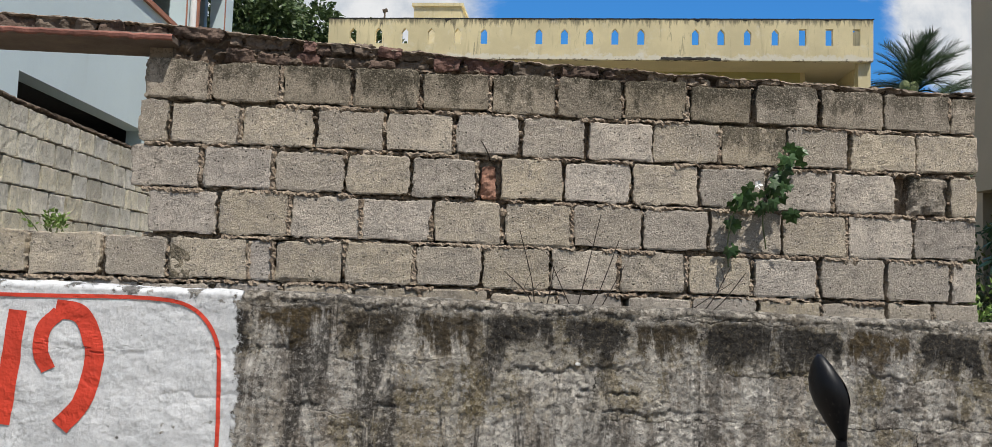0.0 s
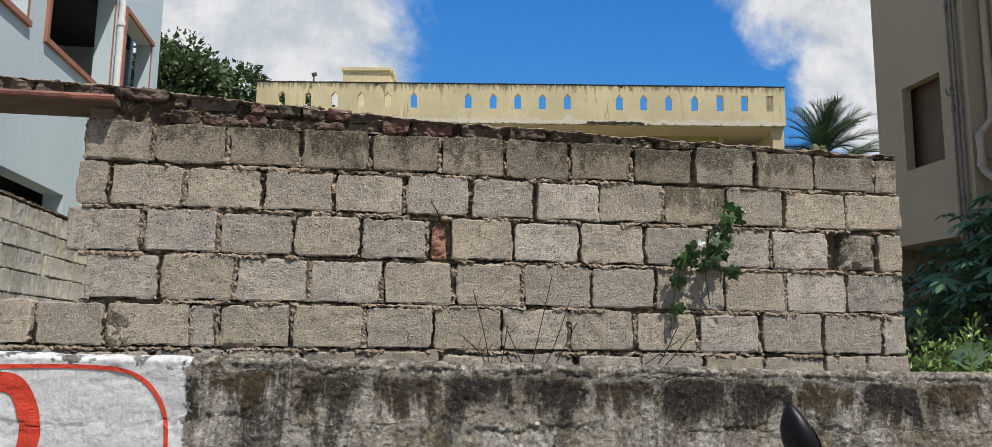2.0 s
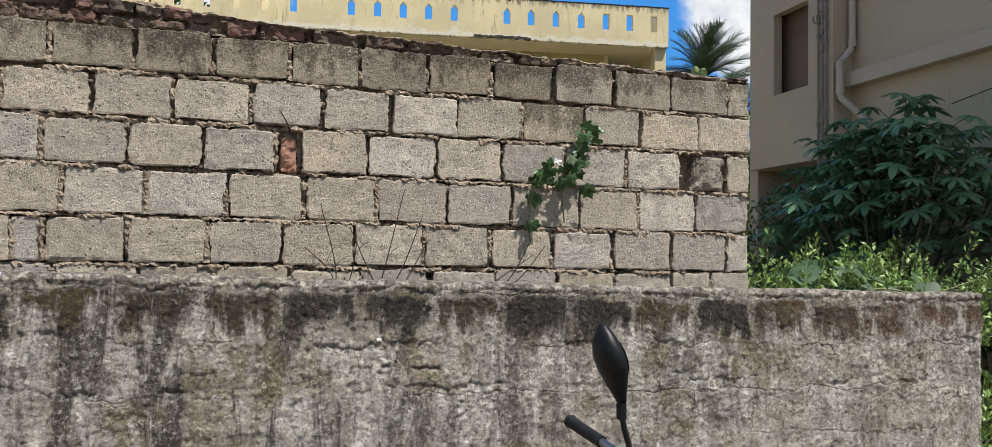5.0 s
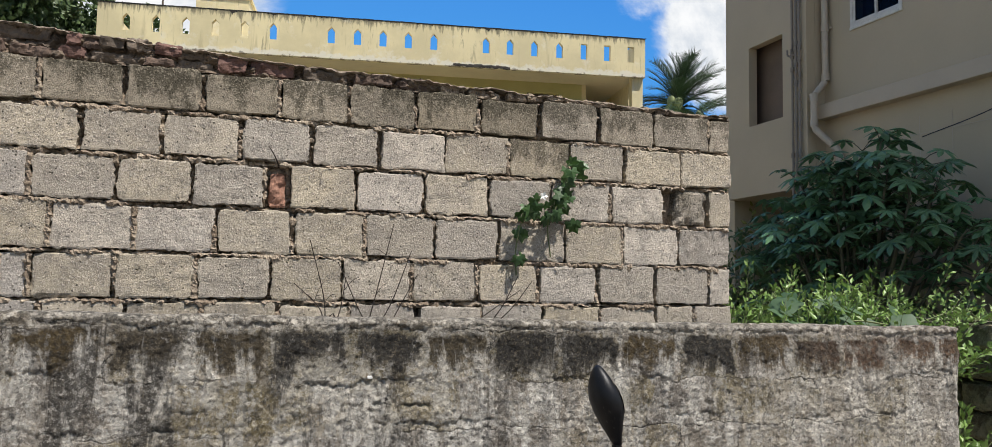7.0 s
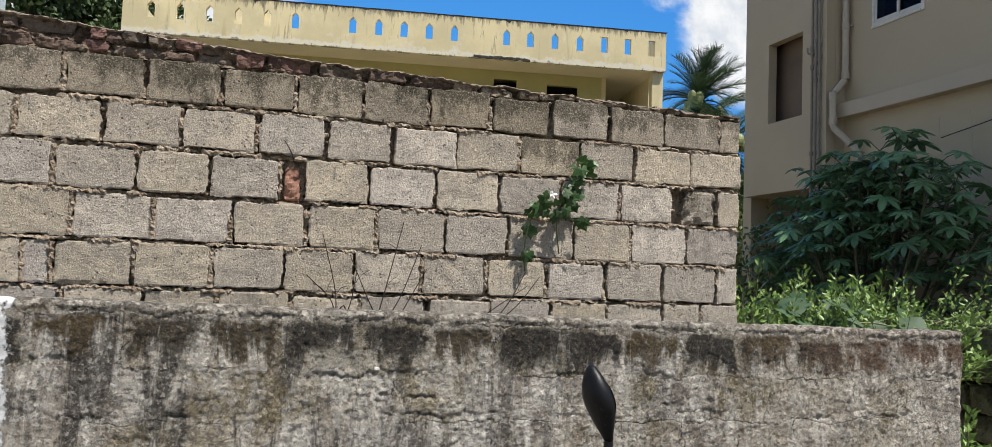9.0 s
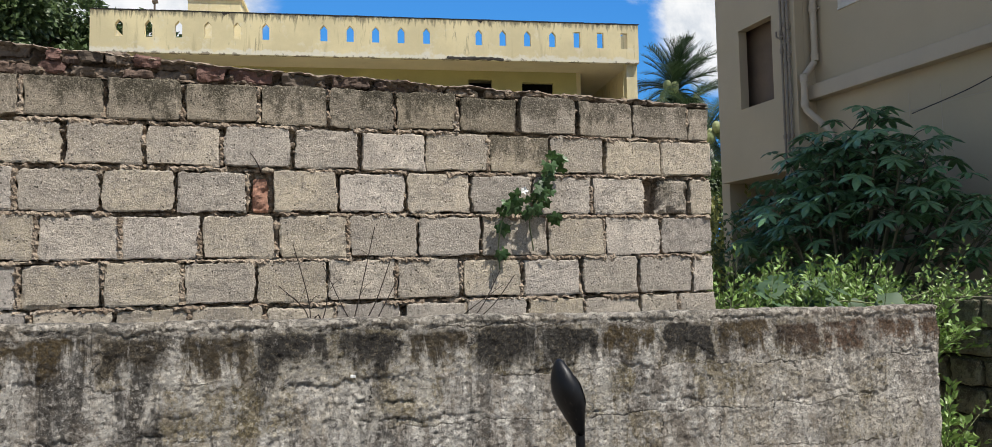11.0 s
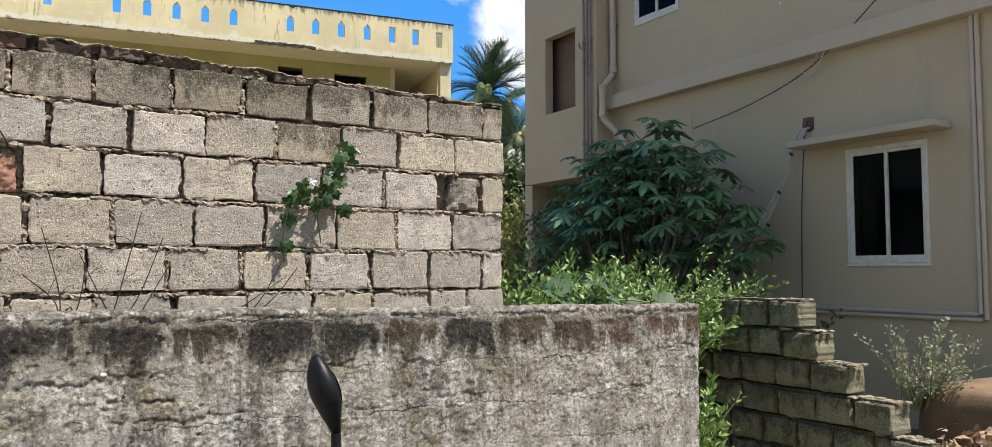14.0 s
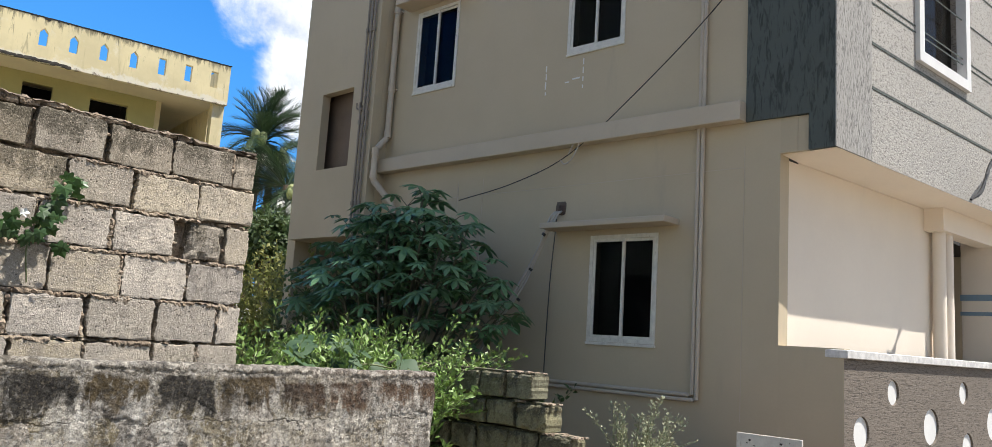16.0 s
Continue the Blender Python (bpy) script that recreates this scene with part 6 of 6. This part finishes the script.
# ---- tank, board and rubble by the house ----
def old_tank():
    root = thing("water_trough", "rust-brown cement water tank with a rounded shoulder", "tank", pose(6.05, 3.0, 0))
    bm = bmesh.new()
    rows = []
    prof = [(0.0, 0.0), (-0.02, 0.33), (0.0, 0.46), (0.03, 0.56), (0.10, 0.61), (0.2, 0.62), (0.95, 0.615), (1.0, 0.56), (1.0, 0.0)]
    for i in range(41):
        t = i / 40
        y = 0.80 - 2.1 * t
        sh = 1 - max(0.0, 1 - t * 9) ** 2 * 0.30
        bend = 0.28 * max(0.0, 1 - t * 7) ** 2
        rows.append([bm.verts.new((x + bend + 0.012 * wobble(y * 3, z * 3, 1.0), y, z * sh + 0.008 * wobble(y * 4, x * 5, 2.0))) for x, z in prof])
    for a, b in zip(rows, rows[1:]):
        for k in range(len(prof) - 1):
            bm.faces.new((a[k], a[k + 1], b[k + 1], b[k])).smooth = True
    bm.faces.new(rows[0])
    bm.faces.new(rows[-1][::-1])
    bmesh.ops.recalc_face_normals(bm, faces=bm.faces)
    part("body", bm, M_TANK, root)
    part("cover_slab", solid((0.12, 0.7, -1.15, -0.10, 0.627, 0.65), bevel=0.008), M_RUBBLE_GREY, root, "thin stone cover slab")


old_tank()
board = thing("leaning_board", "stained white board leaning on the tank", "board", pose(6.35, 2.88, 0.652, 0, 0, -90))
part("sheet", solid((0.0, 0.53, 0.0, 0.02, -0.001, 0.255), bevel=0.003), M_UPVC, board)
random.seed(4)
for k in range(34):
    bm = bmesh.new()
    stone(bm, 0.51 - 0.46 * random.random() ** 1.3, -0.001, 0.03 + 0.19 * random.random() ** 1.6, 0.006 + 0.022 * random.random(), 0.004, 0.005 + 0.014 * random.random(), k * 3.1)
    part("stain", bm, M_MOULD, board, "dark mould spot")
book = thing("paper_stack", "flat grey wrapped packet lying on the tank", "packet", pose(6.22, 2.98, 0.622, 0, 0, 12))
part("cover", solid((-0.08, 0.08, -0.11, 0.11, 0.024, 0.032), bevel=0.002), M_PACKET, book)
part("body", solid((-0.075, 0.075, -0.105, 0.105, 0.0, 0.024), bevel=0.002), M_RUBBLE_GREY, book)


def litter():
    rng = random.Random(17)
    root = thing("dry_leaves", "heap of curled dry leaves and sticks by the broken wall", "litter", pose(5.45, 2.95, 0))
    bm = bmesh.new()
    for k in range(520):
        p = Vector((rng.gauss(0, 0.22), rng.gauss(0, 0.28), 0.0))
        p.z = rng.uniform(0.0, 0.52) * math.exp(-(p.x ** 2 + p.y ** 2) / 0.10)
        small_leaf(bm, p, Vector((rng.uniform(-1, 1), rng.uniform(-1, 1), rng.uniform(-0.4, 0.6))).normalized(), rng.uniform(0.06, 0.13), 0.34, rng)
    tagged(part("leaves", bm, M_DRYLEAF, root), kind="stuff")
    for k in range(5):
        bm = bmesh.new()
        x, y = rng.uniform(-0.3, 0.3), rng.uniform(-0.5, 0.3)
        tube(bm, bent([(x, y, 0.0), (x + rng.uniform(-0.1, 0.1), y + rng.uniform(-0.1, 0.1), 0.3), (x + rng.uniform(-0.2, 0.2), y + rng.uniform(-0.2, 0.2), rng.uniform(0.35, 0.55))], 4), 0.005, 5)
        part("stick", bm, M_TWIG, root)


litter()


# ---- wires ----
def wires():
    w = thing("service_cable", "thin black cable slung along the house wall", "cable")
    bm = bmesh.new()
    tube(bm, bent([(7.33, 7.25, 3.28), (7.3, 6.3, 3.42), (7.28, 5.45, 3.68), (7.25, 4.5, 4.30), (7.2, 3.5, 5.08), (7.0, 2.2, 6.2)], 8), 0.006, 6)
    part("wire", bm, M_CABLE, w)
    bm = bmesh.new()
    tube(bm, bent([(7.27, 5.45, 3.68), (7.27, 5.36, 3.82), (7.27, 5.30, 3.80), (7.27, 5.40, 3.62), (7.27, 5.50, 3.57), (7.27, 5.56, 3.62)], 6), 0.008, 6)
    part("loop", bm, M_PVC_WHITE, w, "pale tied loop of wire")
    c = thing("conduit_bundle", "white flexible conduits bound together, coming out of the wall", "conduit")
    for k in range(3):
        bm = bmesh.new()
        o = 0.022 * k
        tube(bm, bent([(7.42, 5.60, 3.05 - 0.01 * k), (7.33 - o, 5.62 + o, 2.98), (7.27 - o, 5.78, 2.6), (7.2 - o, 5.98 + o, 2.12), (7.1, 6.3 + o, 1.62), (7.0, 6.5, 1.1), (6.95, 6.6, 0.0)], 6), 0.012, 7)
        part("conduit", bm, M_PVC_WHITE, c)
    for z, y in ((2.75, 5.71), (2.35, 5.88), (2.0, 6.04)):
        bm = bmesh.new()
        tube(bm, [(7.225, y - 0.012, z + 0.012), (7.215, y + 0.004, z - 0.012)], 0.025, 8)
        part("tie", bm, M_CABLE, c)
    bm = bmesh.new()
    tube(bm, bent([(7.36, 5.64, 2.95), (7.37, 5.70, 2.2), (7.37, 5.72, 1.2), (7.37, 5.72, 0.4)], 5), 0.007, 5)
    part("wire", bm, M_CABLE, c)
    f = thing("service_cable", "twisted black supply wires dropping to the porch", "cable")
    for k in range(2):
        bm = bmesh.new()
        tube(bm, bent([(12.85, 1.2, 6.2), (11.5, 1.72, 4.75), (11.2 + 0.07 * k, 1.76, 4.45), (10.7 - 0.06 * k, 1.9, 3.9), (10.4 + 0.07 * k, 1.95, 3.55), (10.25, 2.02, 3.42)], 6), 0.014, 5)
        part("wire", bm, M_CABLE, f)


wires()


# ---- parked motorcycle at the roadside ----
def motorcycle():
    root = thing("motorcycle", "parked black motorcycle beside the wall, one mirror on its bar", "motorcycle", pose(0.80, 1.62, 0))
    # mirror: leaf-shaped black shell on a thin stalk, glass towards the saddle
    bm = bmesh.new()
    prof = [(0.0, 0.010, 0.012), (0.02, 0.016, 0.018), (0.045, 0.030, 0.026), (0.08, 0.052, 0.034), (0.11, 0.060, 0.036), (0.14, 0.052, 0.032), (0.17, 0.034, 0.022), (0.19, 0.014, 0.012), (0.197, 0.003, 0.004)]
    rings = []
    for h, wy, wx in prof:
        lean = -0.056 * (h / 0.2)
        ring = []
        for k in range(16):
            a = 2 * math.pi * k / 16
            cx = math.cos(a)
            x = 1.18 * wx * (cx if cx < 0 else min(cx, 0.55))
            ring.append(bm.verts.new((x + lean, wy * math.sin(a), h)))
        rings.append(ring)
    for r, s in zip(rings, rings[1:]):
        for k in range(16):
            bm.faces.new((r[k], r[(k + 1) % 16], s[(k + 1) % 16], s[k])).smooth = True
    bm.faces.new(rings[0][::-1])
    bm.faces.new(rings[-1])
    shell = part("mirror", bm, M_BLACK, root, "black leaf-shaped rear-view mirror")
    shell.matrix_local = pose(-0.060, 0.275, 1.080, 0, 0, -2)
    bm = bmesh.new()
    outer = [bm.verts.new((-0.28 * (0.11 + 0.045 * math.cos(a)), 0.8 * wy * math.sin(a), 0.11 + 0.045 * math.cos(a))) for a, wy in [(2 * math.pi * k / 20, 0.058) for k in range(20)]]
    bm.faces.new(outer)
    gl = part("glass", bm, M_MIRROR, shell, "mirror glass")
    gl.location.x = 0.0242
    bm = bmesh.new()
    tube(bm, bent([(-0.062, 0.275, 1.078), (-0.058, 0.274, 1.03), (-0.045, 0.27, 0.98), (-0.035, 0.27, 0.945)], 5), 0.0075, 8)
    tube(bm, [(-0.062, 0.275, 1.04), (-0.063, 0.275, 1.078)], 0.0125, 10)
    smooth(part("mirror_stalk", bm, M_BLACK, root))
    bm = bmesh.new()
    tube(bm, bent([(-0.065, 0.43, 0.962), (-0.035, 0.27, 0.935), (0.0, 0.12, 0.90), (0.03, 0.0, 0.89), (0.03, -0.12, 0.89), (0.06, -0.28, 0.88), (0.10, -0.46, 0.87)], 6), 0.011, 10)
    smooth(part("handlebar", bm, M_STEEL, root, "bent steel handlebar"))
    for a, b in (((-0.092, 0.545, 0.985), (-0.058, 0.40, 0.956)), ((0.075, -0.35, 0.876), (0.112, -0.49, 0.866))):
        bm = bmesh.new()
        va, vb = Vector(a), Vector(b)
        tube(bm, [va, va.lerp(vb, 0.06), va.lerp(vb, 0.1), vb], [0.017, 0.020, 0.0165, 0.0165], 14)
        smooth(part("grip", bm, M_RUBBER, root, "ribbed black rubber grip"))
    for x in (-0.38, 0.92):
        bm = bmesh.new()
        n = 32
        for k in range(n):
            a, b = 2 * math.pi * k / n, 2 * math.pi * (k + 1) / n
            for j in range(8):
                c, d = 2 * math.pi * j / 8, 2 * math.pi * (j + 1) / 8
                q = [bm.verts.new(((0.25 + 0.045 * math.cos(s)) * math.cos(t), 0.045 * math.sin(s), (0.25 + 0.045 * math.cos(s)) * math.sin(t))) for t, s in ((a, c), (b, c), (b, d), (a, d))]
                bm.faces.new(q)
        bmesh.ops.remove_doubles(bm, verts=bm.verts, dist=0.0005)
        wh = smooth(part("wheel", bm, M_RUBBER, root, "black tyre on a spoked wheel"))
        wh.location = (x, 0, 0.295)
        bm = bmesh.new()
        tube(bm, [(0, -0.05, 0), (0, 0.05, 0)], 0.035, 12)
        for k in range(10):
            a = 2 * math.pi * k / 10
            tube(bm, [(0, 0, 0), (0.215 * math.cos(a), 0, 0.215 * math.sin(a))], 0.006, 5)
        part("rim", bm, M_STEEL, wh)
    bm = bmesh.new()
    for s in (-0.08, 0.08):
        tube(bm, [(-0.38, s, 0.295), (-0.02, s, 0.86)], 0.02, 8)
    part("fork", bm, M_STEEL, root)
    bm = bmesh.new()
    tube(bm, bent([(0.16, 0, 0.66), (0.22, 0, 0.72), (0.42, 0, 0.74), (0.56, 0, 0.68), (0.62, 0, 0.62)], 5), [0.07 + 0.05 * math.sin(math.pi * i / 20) for i in range(21)], 12)
    smooth(part("tank", bm, M_BIKE, root, "dark blue fuel tank"))
    part("saddle", solid((0.58, 1.18, -0.12, 0.12, 0.66, 0.74), bevel=0.03), M_RUBBER, root, "black saddle")
    part("engine", solid((0.15, 0.55, -0.13, 0.13, 0.22, 0.55), bevel=0.03), M_STEEL, root, "grey engine block")
    bm = bmesh.new()
    tube(bm, [(0.10, 0, 0.80), (0.22, 0, 0.35), (0.60, 0, 0.30), (0.92, 0, 0.295)], 0.025, 8)
    tube(bm, [(0.16, 0, 0.66), (0.70, 0, 0.62), (1.15, 0, 0.64)], 0.022, 8)
    tube(bm, [(0.70, 0.1, 0.62), (0.92, 0.1, 0.295)], 0.02, 8)
    tube(bm, [(0.70, -0.1, 0.62), (0.92, -0.1, 0.295)], 0.02, 8)
    tube(bm, [(0.35, -0.1, 0.25), (0.45, -0.30, 0.0)], 0.012, 8)
    part("chassis", bm, M_BLACK, root)
    bm = bmesh.new()
    bmesh.ops.create_uvsphere(bm, u_segments=16, v_segments=10, radius=0.10, matrix=pose(-0.07, 0, 0.78))
    part("headlight", bm, M_STEEL, root, "round headlight")


motorcycle()
